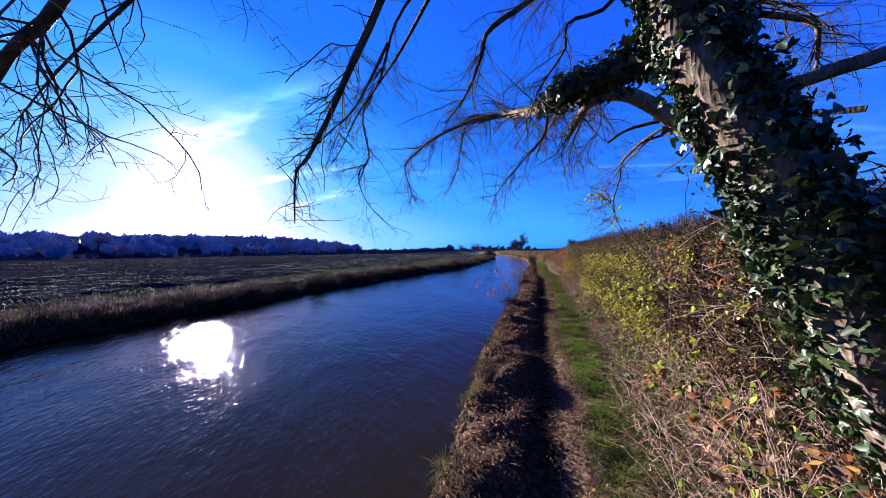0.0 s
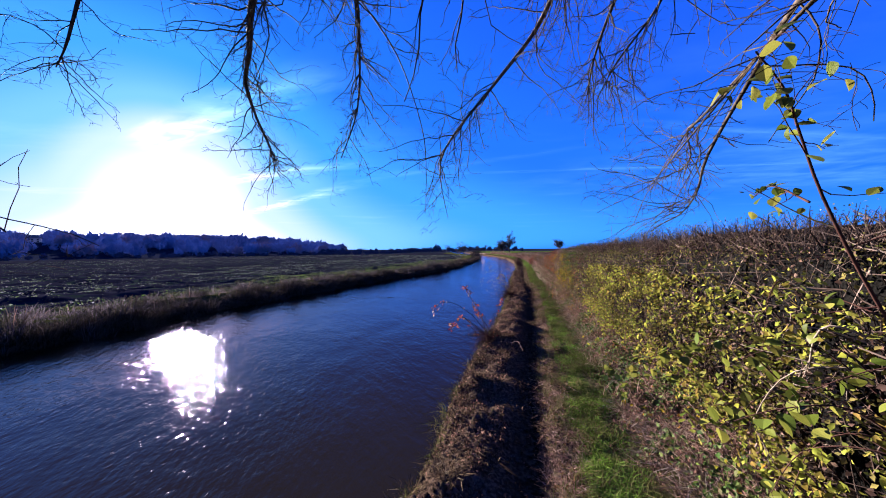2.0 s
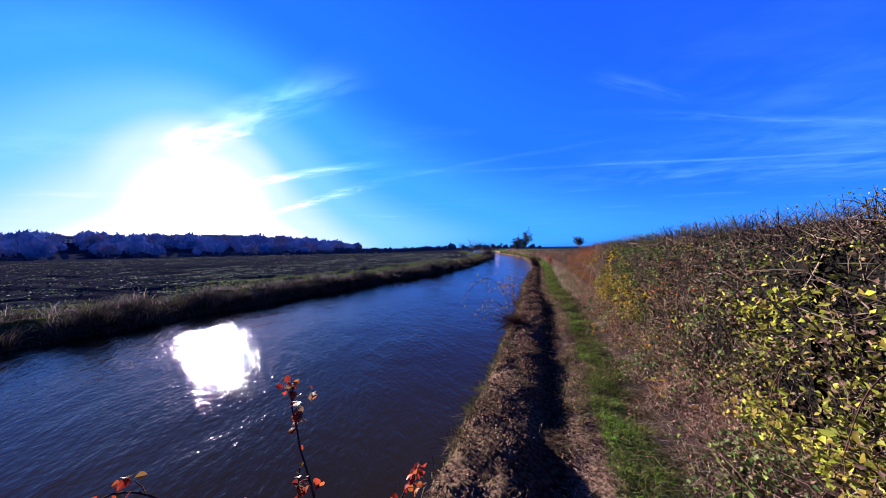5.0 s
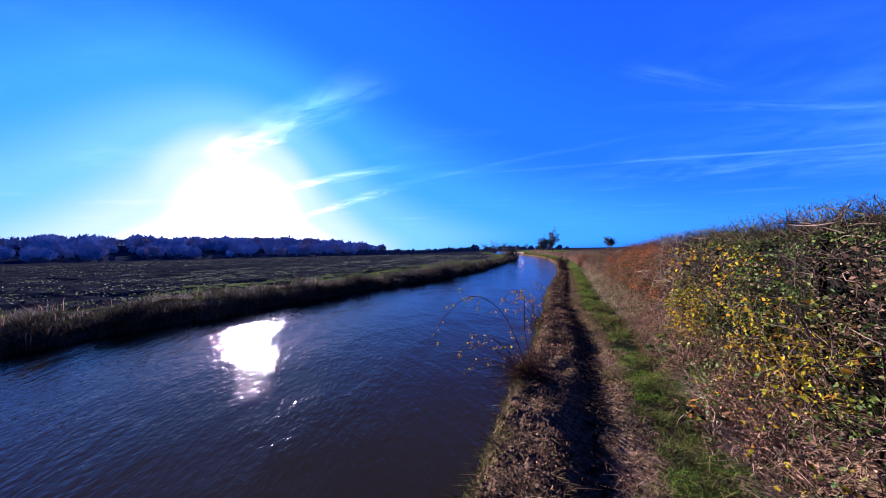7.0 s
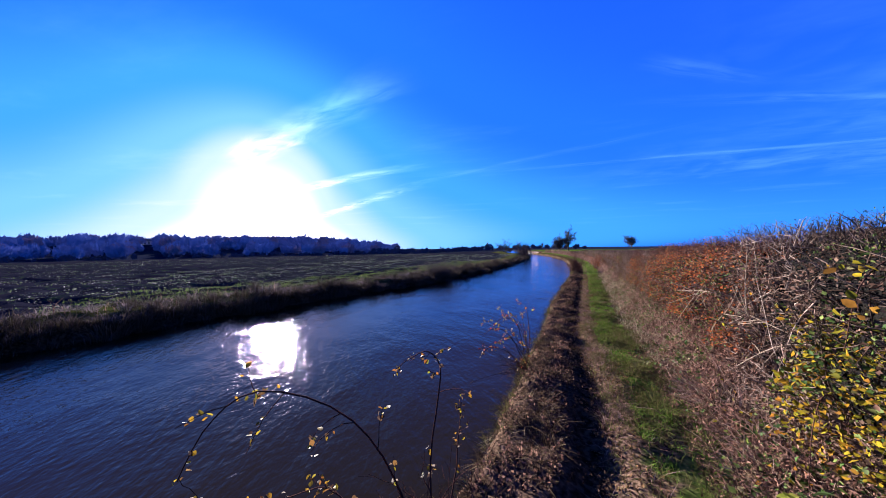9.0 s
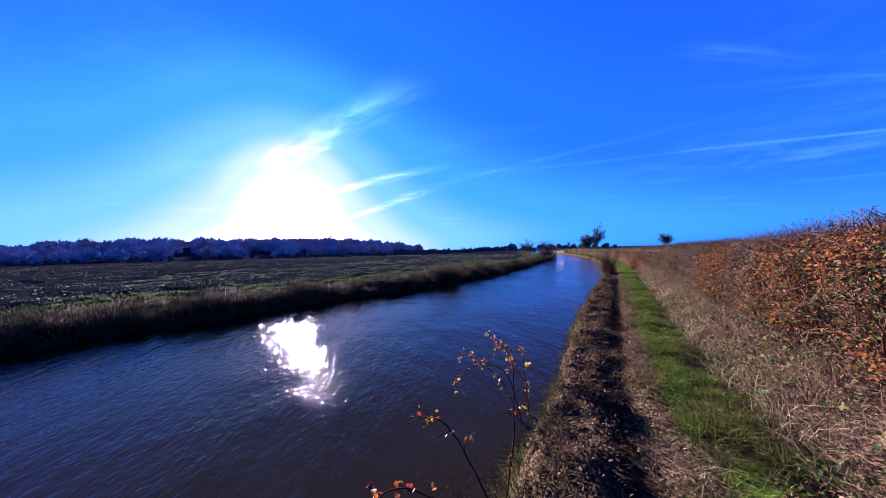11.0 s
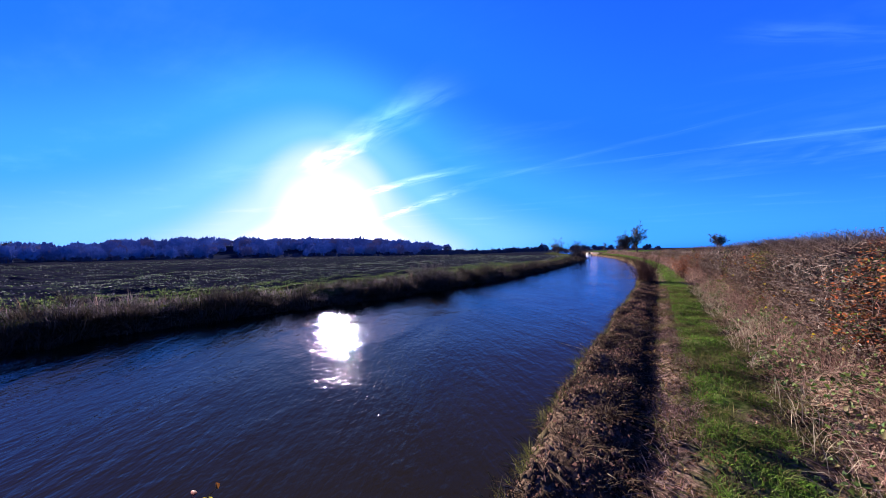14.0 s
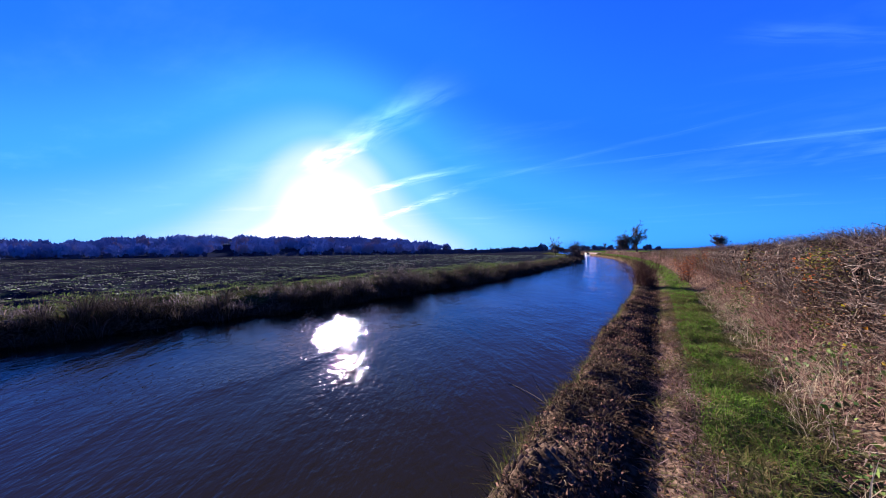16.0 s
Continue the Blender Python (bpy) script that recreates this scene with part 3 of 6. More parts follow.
# ---- blades, leaves and tubes ----


def blades(p, height, width, lean, rng, flat=0.0, az=None):
    """Grass blades at points p (n, 3): four corners each, bent to one side. Returns vertices and triangles."""
    n = len(p)
    az = rng.uniform(0, 2 * np.pi, n) if az is None else az
    out = np.stack([np.cos(az), np.sin(az), 0 * az], -1)
    side = np.stack([-np.sin(az + rng.normal(0, .5, n)), np.cos(az), 0 * az], -1)
    h = height * rng.uniform(0.5, 1.15, n) * (1 + 0.45 * vnoise(p[:, 0], p[:, 1], 5.5, 91) + 0.3 * vnoise(p[:, 0], p[:, 1], 1.4, 92))
    w = (width * rng.uniform(0.6, 1.3, n))[:, None]
    l = np.minimum(np.abs(rng.normal(lean, lean * 0.6, n)) * h, 0.25 + 0.35 * h)[:, None]
    upv = np.zeros((n, 3))
    upv[:, 2] = h * (1 - flat)
    mid = p + upv * 0.5 + out * l * 0.3
    tip = p + upv * (1 - 0.25 * np.clip(l / np.maximum(h[:, None], 1e-3), 0, 1.5)) + out * l
    v = np.stack([p, mid - side * w * 0.5, mid + side * w * 0.5, tip], 1).reshape(-1, 3)
    o = (np.arange(n) * 4)[:, None]
    t = np.concatenate([o + [0, 2, 1], o + [1, 2, 3]])
    return v, t


def leaves(p, size, rng, facing=None, wide=0.62, bias=0.0):
    """Folded pointed leaves at points p. Returns vertices and triangles."""
    n = len(p)
    d = rng.normal(0, 1, (n, 3))
    if facing is not None:
        nrm = rng.normal(0, 1, (n, 3)) * (1 - bias) + np.asarray(facing) * bias * 2
    else:
        nrm = rng.normal(0, 1, (n, 3))
    d /= np.linalg.norm(d, axis=1)[:, None]
    nrm /= np.linalg.norm(nrm, axis=1)[:, None]
    s = np.cross(d, nrm)
    s /= np.linalg.norm(s, axis=1)[:, None] + 1e-9
    nrm = np.cross(s, d)
    z = (size * rng.uniform(0.55, 1.25, n))[:, None]
    cup = nrm * z * rng.uniform(0.02, 0.2, n)[:, None]
    v = np.stack([p, p + d * z * .35 + s * z * wide * .48 + cup, p + d * z * .72 + s * z * wide * .36 + cup, p + d * z,
                  p + d * z * .72 - s * z * wide * .36 + cup, p + d * z * .35 - s * z * wide * .48 + cup], 1).reshape(-1, 3)
    o = (np.arange(n) * 6)[:, None]
    t = np.concatenate([o + [0, 1, 2], o + [0, 2, 3], o + [0, 3, 4], o + [0, 4, 5]])
    return v, t


def chips(p, size, rng, facing=None, wide=0.6, bias=0.0):
    """Small leaves folded along the midrib, four corners each."""
    n = len(p)
    d = rng.normal(0, 1, (n, 3))
    nrm = rng.normal(0, 1, (n, 3))
    if facing is not None:
        nrm = nrm * (1 - bias) + np.asarray(facing) * bias * 2
    d /= np.linalg.norm(d, axis=1)[:, None]
    s = np.cross(d, nrm)
    s /= np.linalg.norm(s, axis=1)[:, None] + 1e-9
    nrm = np.cross(s, d)
    z = (size * rng.uniform(0.5, 1.3, n))[:, None]
    cup = nrm * z * rng.uniform(0.02, 0.22, n)[:, None]
    k = rng.uniform(.38, .55, n)[:, None]
    v = np.stack([p, p + d * z * k + s * z * wide * .5 + cup, p + d * z, p + d * z * k - s * z * wide * .5 + cup], 1).reshape(-1, 3)
    o = (np.arange(n) * 4)[:, None]
    return v, np.concatenate([o + [0, 1, 2], o + [0, 2, 3]])


def tubes(lines, sides=4):
    """Tapered tubes along lines: each (points (k, 3), radii (k,)). Returns vertices and quads."""
    V, F, o = [], [], 0
    ang = np.linspace(0, 2 * np.pi, sides, endpoint=False)
    for pts, rad in lines:
        pts, rad = np.asarray(pts, float), np.asarray(rad, float)
        k = len(pts)
        tan = np.gradient(pts, axis=0)
        tan /= np.linalg.norm(tan, axis=1)[:, None] + 1e-9
        ref = np.array([0.0, 0, 1]) if abs(tan[:, 2]).mean() < 0.8 else np.array([1.0, 0, 0])
        a = np.cross(tan, ref)
        a /= np.linalg.norm(a, axis=1)[:, None] + 1e-9
        b = np.cross(tan, a)
        ring = pts[:, None] + rad[:, None, None] * (np.cos(ang)[None, :, None] * a[:, None] + np.sin(ang)[None, :, None] * b[:, None])
        V.append(ring.reshape(-1, 3))
        i = o + np.arange(k * sides).reshape(k, sides)
        j = np.roll(i, -1, 1)
        F.append(np.stack([i[:-1], j[:-1], j[1:], i[1:]], -1).reshape(-1, 4))
        o += k * sides
    return np.concatenate(V), np.concatenate(F)


def join(sets):
    """Joins (vertices, faces) pairs that have the same number of corners."""
    V, F, o = [], [], 0
    for v, f in sets:
        V.append(v)
        F.append(f + o)
        o += len(v)
    return np.concatenate(V), np.concatenate(F)


def crooked(p, d, length, r0, r1, rng, k=7, wob=0.15, droop=0.0):
    """A crooked twig from p along d."""
    p, d = np.array(p, float), np.array(d, float)
    d /= np.linalg.norm(d)
    pts, step = [p], length / (k - 1)
    for _ in range(k - 1):
        d = d + rng.normal(0, wob, 3) + np.array([0, 0, -droop])
        d /= np.linalg.norm(d)
        pts.append(pts[-1] + d * step)
    return np.array(pts), np.linspace(r0, r1, k)


def branching(line, rng, levels, ratio=0.55, every=2, spread_=0.9, wob=0.16, droop=0.05, out=None, rmin=0.0012, chance=1.0):
    """Side twigs off a line, and off those in turn."""
    out = [] if out is None else out
    pts, rad = line
    length = np.linalg.norm(np.diff(pts, axis=0), axis=1).sum()
    for i in range(1, len(pts) - 1, 1 if every < 1 else 1):
        for _ in range(every):
            if rng.random() > chance:
                continue
            t = pts[min(i + 1, len(pts) - 1)] - pts[i]
            t /= np.linalg.norm(t) + 1e-9
            d = t * 0.7 + rng.normal(0, spread_, 3) * 0.6
            l = length * ratio * rng.uniform(0.5, 1.1) * (1 - 0.45 * i / len(pts))
            tw = crooked(pts[i] + (pts[min(i + 1, len(pts) - 1)] - pts[i]) * rng.random(), d, l, max(rmin, rad[i] * 0.6), rmin, rng, 6 if levels > 1 else 5, wob, droop)
            out.append(tw)
            if levels > 1:
                branching(tw, rng, levels - 1, ratio, every, spread_, wob, droop, out, rmin, chance)
    return out


# ---- grass, litter and rough growth ----


def strip_points(n, y0, y1, c0, c1, rng, bias=1.6, clump=0.0, seed=30, edge=None):
    """Points on the ground between two offsets across the path, denser where y is small when bias > 1."""
    y = y0 + (y1 - y0) * rng.random(n) ** bias
    c = rng.uniform(c0, c1, n)
    if edge is not None:
        c = c + edge(y)
    else:
        c = c + track_w(y) * (1 - smooth(c, 2.9, 3.5))
    x = c + axis_x(y)
    if clump > 0:
        keep = rng.random(n) < np.clip(0.55 + clump * (vnoise(x, y, 2.6, seed) + 0.6 * vnoise(x, y, 7, seed + 1)), 0.04, 1)
        x, y = x[keep], y[keep]
    return np.stack([x, y, ground_z(x, y) - 0.01], -1)


def stuff(name, sets, mat, label, category):
    v, f = join(sets)
    return tagged(add_mesh(name, v, [f], mat), label, category, kind="stuff")


def tussocks(c, per, radius, height, width, rng, lean=0.9):
    """Clumps of blades that lean outwards from their middles."""
    n = len(c)
    a = rng.uniform(0, 2 * np.pi, n * per)
    d = rng.random(n * per) ** .7 * np.repeat(radius * rng.uniform(.5, 1.3, n), per)
    p = np.repeat(c, per, 0) + np.stack([d * np.cos(a), d * np.sin(a), 0 * a], -1)
    h = np.repeat(height * rng.uniform(.55, 1.3, n), per)
    return blades(p, h, width, lean, rng, az=a + rng.normal(0, .6, n * per))


def size_by_distance(p, base):
    """Blades far along the path stand for tufts, so they are broader."""
    return base * (1 + np.clip(p[:, 1] - 26, 0, 80) * 0.035)


r = np.random.default_rng(11)


def across(p):
    return p[:, 0] - axis_x(p[:, 1])


# turf beside the worn track
pts = np.concatenate([strip_points(105000, -3, 34, 2.26, 2.88, r, 1.0, 2.0), strip_points(30000, 34, 110, 2.0, 3.0, r, 1.4, 0.3)])
stuff("green_turf", [blades(pts, size_by_distance(pts, 0.085), size_by_distance(pts, 0.0055), 0.9, r)], M_GREEN, "short bright green grass beside the worn track", "grass")
pts = np.concatenate([strip_points(70000, -3, 34, 2.35, 3.2, r, 1.0, 1.5, 33), strip_points(16000, -3, 34, 1.95, 2.35, r, 1.0, 1.2, 36)])
stuff("rough_grass", [blades(pts, 0.12, 0.006, 1.2, r)], M_OLIVE, "rough olive grass with dry blades by the path", "grass")
pts = strip_points(620, -3, 34, 2.35, 3.15, r, 1.0, 1.6, 37)
stuff("turf_tussocks", [tussocks(pts, 60, .11, .11, .0055, r, 1.1)], M_OLIVE, "olive and straw-coloured tussocks beside the track", "grass")
# verge along the water: dry matted cut grass with green tufts at the edge
pts = np.concatenate([strip_points(100000, -3, 34, 0.05, 0.85, r, 1.0, 1.3, 40, near_c), strip_points(34000, 34, 110, 0.1, 1.0, r, 1.4, 0.3, 41, near_c)])
near_edge = 1 - smooth(across(pts) - near_c(pts[:, 1]), 0.15, 0.7)
stuff("dry_verge_grass", [blades(pts, size_by_distance(pts, 0.042) * (1 + 0.5 * near_edge), size_by_distance(pts, 0.0075), 1.5, r)], M_DRY, "matted dry tan grass on the canal verge", "grass")
pts = np.concatenate([strip_points(26000, -3, 36, -0.02, 0.22, r, 1.0, 1.7, 44, near_c), strip_points(9000, 36, 110, 0.0, 0.35, r, 1.4, 0.5, 45, near_c)])
stuff("edge_tufts", [blades(pts, size_by_distance(pts, 0.12), size_by_distance(pts, 0.0055), 1.1, r)], M_OLIVE, "olive tufts of grass overhanging the water", "grass")
pts = strip_points(42000, -3, 34, 0.04, 0.85, r, 1.0, 1.0, 49, near_c)
pts[:, 2] += r.uniform(0.0, 0.05, len(pts))
groove_pts = strip_points(15000, -3, 34, 1.5, 1.98, r, 1.0, .9, 43)
groove_pts[:, 2] += r.uniform(0.01, 0.045, len(groove_pts))
stuff("groove_litter", [chips(groove_pts, 0.036, r, (0, 0, 1), 0.6, 0.3)], M_GROOVELEAF, "dead leaves and stalks fallen into the worn groove", "leaf litter")
stuff("verge_leaf_litter", [chips(pts, 0.034, r, (0, 0, 1), 0.6, 0.25)], M_WITHER, "flaky dead leaves and cut stalks on the verge", "leaf litter")
pts = strip_points(700, -3, 34, 0.02, 0.75, r, 1.0, 1.0, 47, near_c)
stuff("verge_tussocks", [tussocks(pts, 34, .11, .10, .0065, r, 1.4)], M_DRY, "small matted tussocks of dead grass on the verge", "grass")
pts = strip_points(240, -3, 34, -0.02, 0.2, r, 1.0, 1.6, 48, near_c)
stuff("green_edge_tussocks", [tussocks(pts, 50, .10, .13, .006, r, 1.3)], M_OLIVE, "greenish grass tussocks at the water's edge", "grass")
pts = strip_points(500, -3, 34, -0.04, 0.1, r, 1.0, 2.5, 46, near_c)
stuff("pale_edge_blades", [blades(pts, 0.17, 0.005, 1.4, r)], M_STRAW, "long pale dead blades bent over the water", "grass")
# leaf litter and trodden stems on the track
pts = np.concatenate([strip_points(34000, -3, 34, 1.85, 2.4, r, 1.0, 0.5, 50), strip_points(30000, -3, 34, 2.3, 3.75, r, 1.0, 0.9, 51)])
pts[:, 2] += 0.012
stuff("leaf_litter", [chips(pts, 0.036, r, (0, 0, 1), 0.6, 0.6)], M_LITTER, "fallen brown leaves trodden into the track", "leaf litter")
pts = strip_points(46000, -3, 34, 1.92, 2.34, r, 1.0, 0.7, 53)
stuff("trodden_stems", [blades(pts, 0.06, 0.0055, 2.2, r)], M_PINK, "short dry stems trodden flat on the track", "dead grass")
# dead stems and grass banked up under the hedge
pts = np.concatenate([strip_points(16000, -3, 17, 2.75, 3.8, r, 1.0, 1.7, 56), strip_points(20000, 17, 34, 2.95, 3.85, r, 1.0, 1.7, 54), strip_points(16000, 34, 110, 2.9, 3.7, r, 1.4, 0.2, 57)])
rise = 0.06 + 0.30 * smooth(across(pts), 2.85, 3.75)
stuff("hedge_bottom_growth", [blades(pts, size_by_distance(pts, 1.0) * rise, size_by_distance(pts, 0.0078), 1.35, r)], M_PINK, "pinkish dead grass and stems along the hedge foot", "dead grass")
pts = strip_points(3000, -3, 1.0, 3.0, 3.8, r, 1.0, 1.2, 52)
stuff("bramble_bank", [blades(pts, 0.10 + 0.30 * smooth(across(pts), 2.8, 3.6), 0.008, 1.6, r)], M_PALESTEM, "bank of tangled pinkish dead bramble stems under the tree", "dead grass")
pts = np.concatenate([strip_points(110000, -3, 18, 2.65, 3.8, r, 1.0, 1.1, 55), strip_points(34000, 18, 34, 2.65, 3.8, r, 1.0, 1.1, 55)])
pts[:, 2] += r.random(len(pts)) ** 1.5 * 0.4 * smooth(across(pts), 2.8, 3.7)
stuff("dead_bramble_leaves", [chips(pts, 0.040, r, (-.4, 0, .8), 0.34, 0.2)], M_WITHER, "withered brown bramble leaves along the hedge foot", "bramble")
pts = strip_points(420, 1.5, 17, 2.95, 3.6, r, 1.0, 1.6, 64)
stuff("fallen_stem_mats", [tussocks(pts, 44, .16, .15, .006, r, 2.2)], M_PALESTEM, "flattened mats of pinkish dead stems before the hedge", "dead grass")
pts = np.concatenate([strip_points(2200, -3, 17, 2.9, 3.75, r, 1.0, 1.4, 58), strip_points(5000, 17, 34, 2.9, 3.75, r, 1.0, 1.4, 58)])
stuff("straw_stems", [blades(pts, 0.32, 0.005, 1.4, r)], M_STRAW, "long pale straw leaning out of the hedge foot", "dead grass")
pts = np.concatenate([strip_points(26000, -3, 34, 2.75, 3.75, r, 1.0, 1.7, 59), strip_points(12000, -3, 9, 2.75, 3.7, r, 1.0, 1.3, 59)])
pts[:, 2] += r.uniform(0.02, 0.3, len(pts)) * smooth(across(pts), 2.8, 3.6)
stuff("low_bramble_leaves", [chips(pts, 0.05, r, (-.5, 0, .8), 0.7, 0.5)], M_DARKLEAF, "dark low bramble leaves along the hedge foot", "bramble")
pts = strip_points(900, -3, 16, 2.9, 3.7, r, 1.0, 2.0, 61)
pts[:, 2] += r.uniform(0.05, 0.35, len(pts)) * smooth(across(pts), 2.8, 3.6)
stuff("stray_autumn_leaves", [leaves(pts, 0.05, r, (-.5, 0, .8), 0.7, 0.5)], M_YELLOW, "scattered yellow bramble leaves along the hedge foot", "bramble")


def arching_stems(n, y0, y1, c0, c1, height, rng):
    """Dead bramble stems that rise, arch over and come down again, lying over one another."""
    lines = []
    y, c = rng.uniform(y0, y1, n), c0 + (c1 - c0) * rng.random(n) ** .7
    x = c + axis_x(y)
    z = ground_z(x, y)
    for i in range(n):
        h, l, az = height * rng.uniform(.3, 1.2) * (.35 + .65 * (c[i] - c0) / (c1 - c0)), rng.uniform(.25, .9), rng.uniform(0, 2 * np.pi)
        u = np.linspace(0, 1, 7)
        w = np.cumsum(rng.normal(0, .022, (7, 3)), 0)
        p = np.stack([x[i] + math.cos(az) * l * .6 * u, y[i] + math.sin(az) * l * u, z[i] + h * 4 * u * (1 - .8 * u) * .7], -1) + w
        p[:, 2] = np.maximum(p[:, 2], ground_z(p[:, 0], p[:, 1]) + .01)
        lines.append((p, np.linspace(rng.uniform(.0018, .0036), .001, 7)))
    return tubes(lines, 3)


v, f = arching_stems(1100, -2.6, 1.8, 2.75, 3.8, .5, r)
tagged(add_mesh("bramble_bank_stems", v, [f], M_PALESTEM), "bank of pale pinkish dead bramble stems under the tree", "bramble", kind="stuff")
v, f = join([arching_stems(600, 1.6, 17, 2.95, 3.8, .24, r), arching_stems(1500, 17, 34, 3.1, 3.9, .34, r)])
tagged(add_mesh("bramble_stems", v, [f], M_PINK), "tangle of arching pinkish dead bramble stems along the hedge foot", "bramble", kind="stuff")
# far bank: dark rank grass, and the margin behind it
pts = np.concatenate([strip_points(26000, -14, 45, -1.0, 0.06, r, 1.0, 1.0, 60, far_c), strip_points(14000, 45, 110, -1.6, 0.05, r, 1.2, 0.8, 61, far_c)])
stuff("far_bank_grass", [blades(pts, 0.20, 0.016, 1.5, r)], M_RANK, "rank dark grass overhanging the far bank", "grass")
pts = np.concatenate([strip_points(700, -14, 50, -0.55, 0.10, r, 1.0, 1.4, 64, far_c), strip_points(420, -14, 50, -1.8, -0.4, r, 1.0, 1.8, 68, far_c), strip_points(360, 50, 105, -1.2, 0.1, r, 1.2, 0.8, 69, far_c)])
stuff("bank_tussocks", [tussocks(pts, 90, .32, .48, .015, r, 1.4)], M_RANK, "dark shaggy tussocks hanging over the far bank", "grass")
pts = strip_points(620, -14, 34, -2.6, -0.3, r, 1.0, 2.2, 67, far_c)
stuff("pale_tussocks", [tussocks(pts, 70, .28, .32, .012, r, 1.5)], M_MARGIN, "pale dry tussocks along the top of the far bank", "grass")
pts = strip_points(26000, -16, 60, -4.6, -0.6, r, 1.0, 2.2, 63, far_c)
stuff("far_margin_grass", [blades(pts, 0.10, 0.016, 1.6, r)], M_MARGIN, "tussocky pale and green grass margin between canal and field", "grass")
pts = np.concatenate([strip_points(50000, 20, 56, -8.5, -2.9, r, 1.0, 2.6, 65, far_c), strip_points(7000, -14, 26, -6.5, -3.0, r, 1.0, 2.0, 62, far_c)])
stuff("margin_turf", [blades(pts, 0.12, 0.022, 0.9, r)], M_BRIGHTGRASS, "bright green strip of turf along the field edge", "grass")
pts = strip_points(2600, -14, 60, -3.2, -0.2, r, 1.0, 3.0, 66, far_c)
stuff("far_bank_stalks", [blades(pts, 0.42, 0.012, 0.6, r)], M_PINK, "dead weed stalks on the far bank", "weeds")
pts = np.concatenate([strip_points(260000, -20, 100, -26, -3.0, r, 1.0, 0.5, 70, far_c), strip_points(190000, -30, 120, -75, -24, r, 1.0, 0.5, 71, far_c)])
rows = vnoise(across(pts) * 1.6, pts[:, 1] * .14, 1.0, 73) + .5 * vnoise(pts[:, 0], pts[:, 1], .25, 74) + .6 * vnoise(pts[:, 0], pts[:, 1], 1.6, 75)
pts = pts[r.random(len(pts)) < np.clip(.36 + 1.0 * rows, .03, 1)]
stuff("field_weeds", [blades(pts, 0.06, 0.07, 1.2, r)], M_FIELD, "rows of green weeds and stubble across the dark ploughed field", "field")


def clods(p, size, rng):
    """Rough five-sided lumps of turned earth."""
    n = len(p)
    a = rng.uniform(0, 2 * np.pi, n)[:, None] + np.linspace(0, 2 * np.pi, 5, endpoint=False)[None]
    s = (size * rng.uniform(.5, 1.5, n))[:, None]
    rr = s * rng.uniform(.6, 1.2, (n, 5))
    ring = np.stack([p[:, :1] + rr * np.cos(a), p[:, 1:2] + rr * np.sin(a), np.repeat(p[:, 2:] - .02, 5, 1)], -1)
    top = p + np.stack([rng.normal(0, .25, n) * s[:, 0], rng.normal(0, .25, n) * s[:, 0], s[:, 0] * rng.uniform(.4, .95, n)], -1)
    v = np.concatenate([ring, top[:, None]], 1).reshape(-1, 3)
    o = (np.arange(n) * 6)[:, None]
    return v, np.concatenate([o + [i, (i + 1) % 5, 5] for i in range(5)])


M_MUD = island_mat("matted_mud", [(.035, .024, .018), (.10, .062, .048), (.17, .11, .085), (.06, .04, .03), (.12, .09, .05)], 0.95, 0.0, 0.5, 60.0)
# clods carry the field's painted blue-violet haze too
M_CLOD = island_mat("turned_earth", [(.014, .013, .02), (.03, .028, .042), (.048, .043, .06), (.023, .022, .034)], 0.95, 0.0, spec=0.0)
pts = strip_points(22000, -30, 90, -45, -3.4, r, 1.0, .9, 72, far_c)
edge_pts = strip_points(17000, -3, 34, 0.06, 0.80, r, 1.0, .9, 78, near_c)
stuff("verge_clods", [clods(edge_pts, 0.04, r)], M_MUD, "lumps of dark mud and matted dead grass on the verge", "earth")
stuff("ploughed_clods", [clods(pts, 0.075, r)], M_CLOD, "dark turned clods of the ploughed field", "field")


# ---- hedge ----
HEDGE_C = 4.15


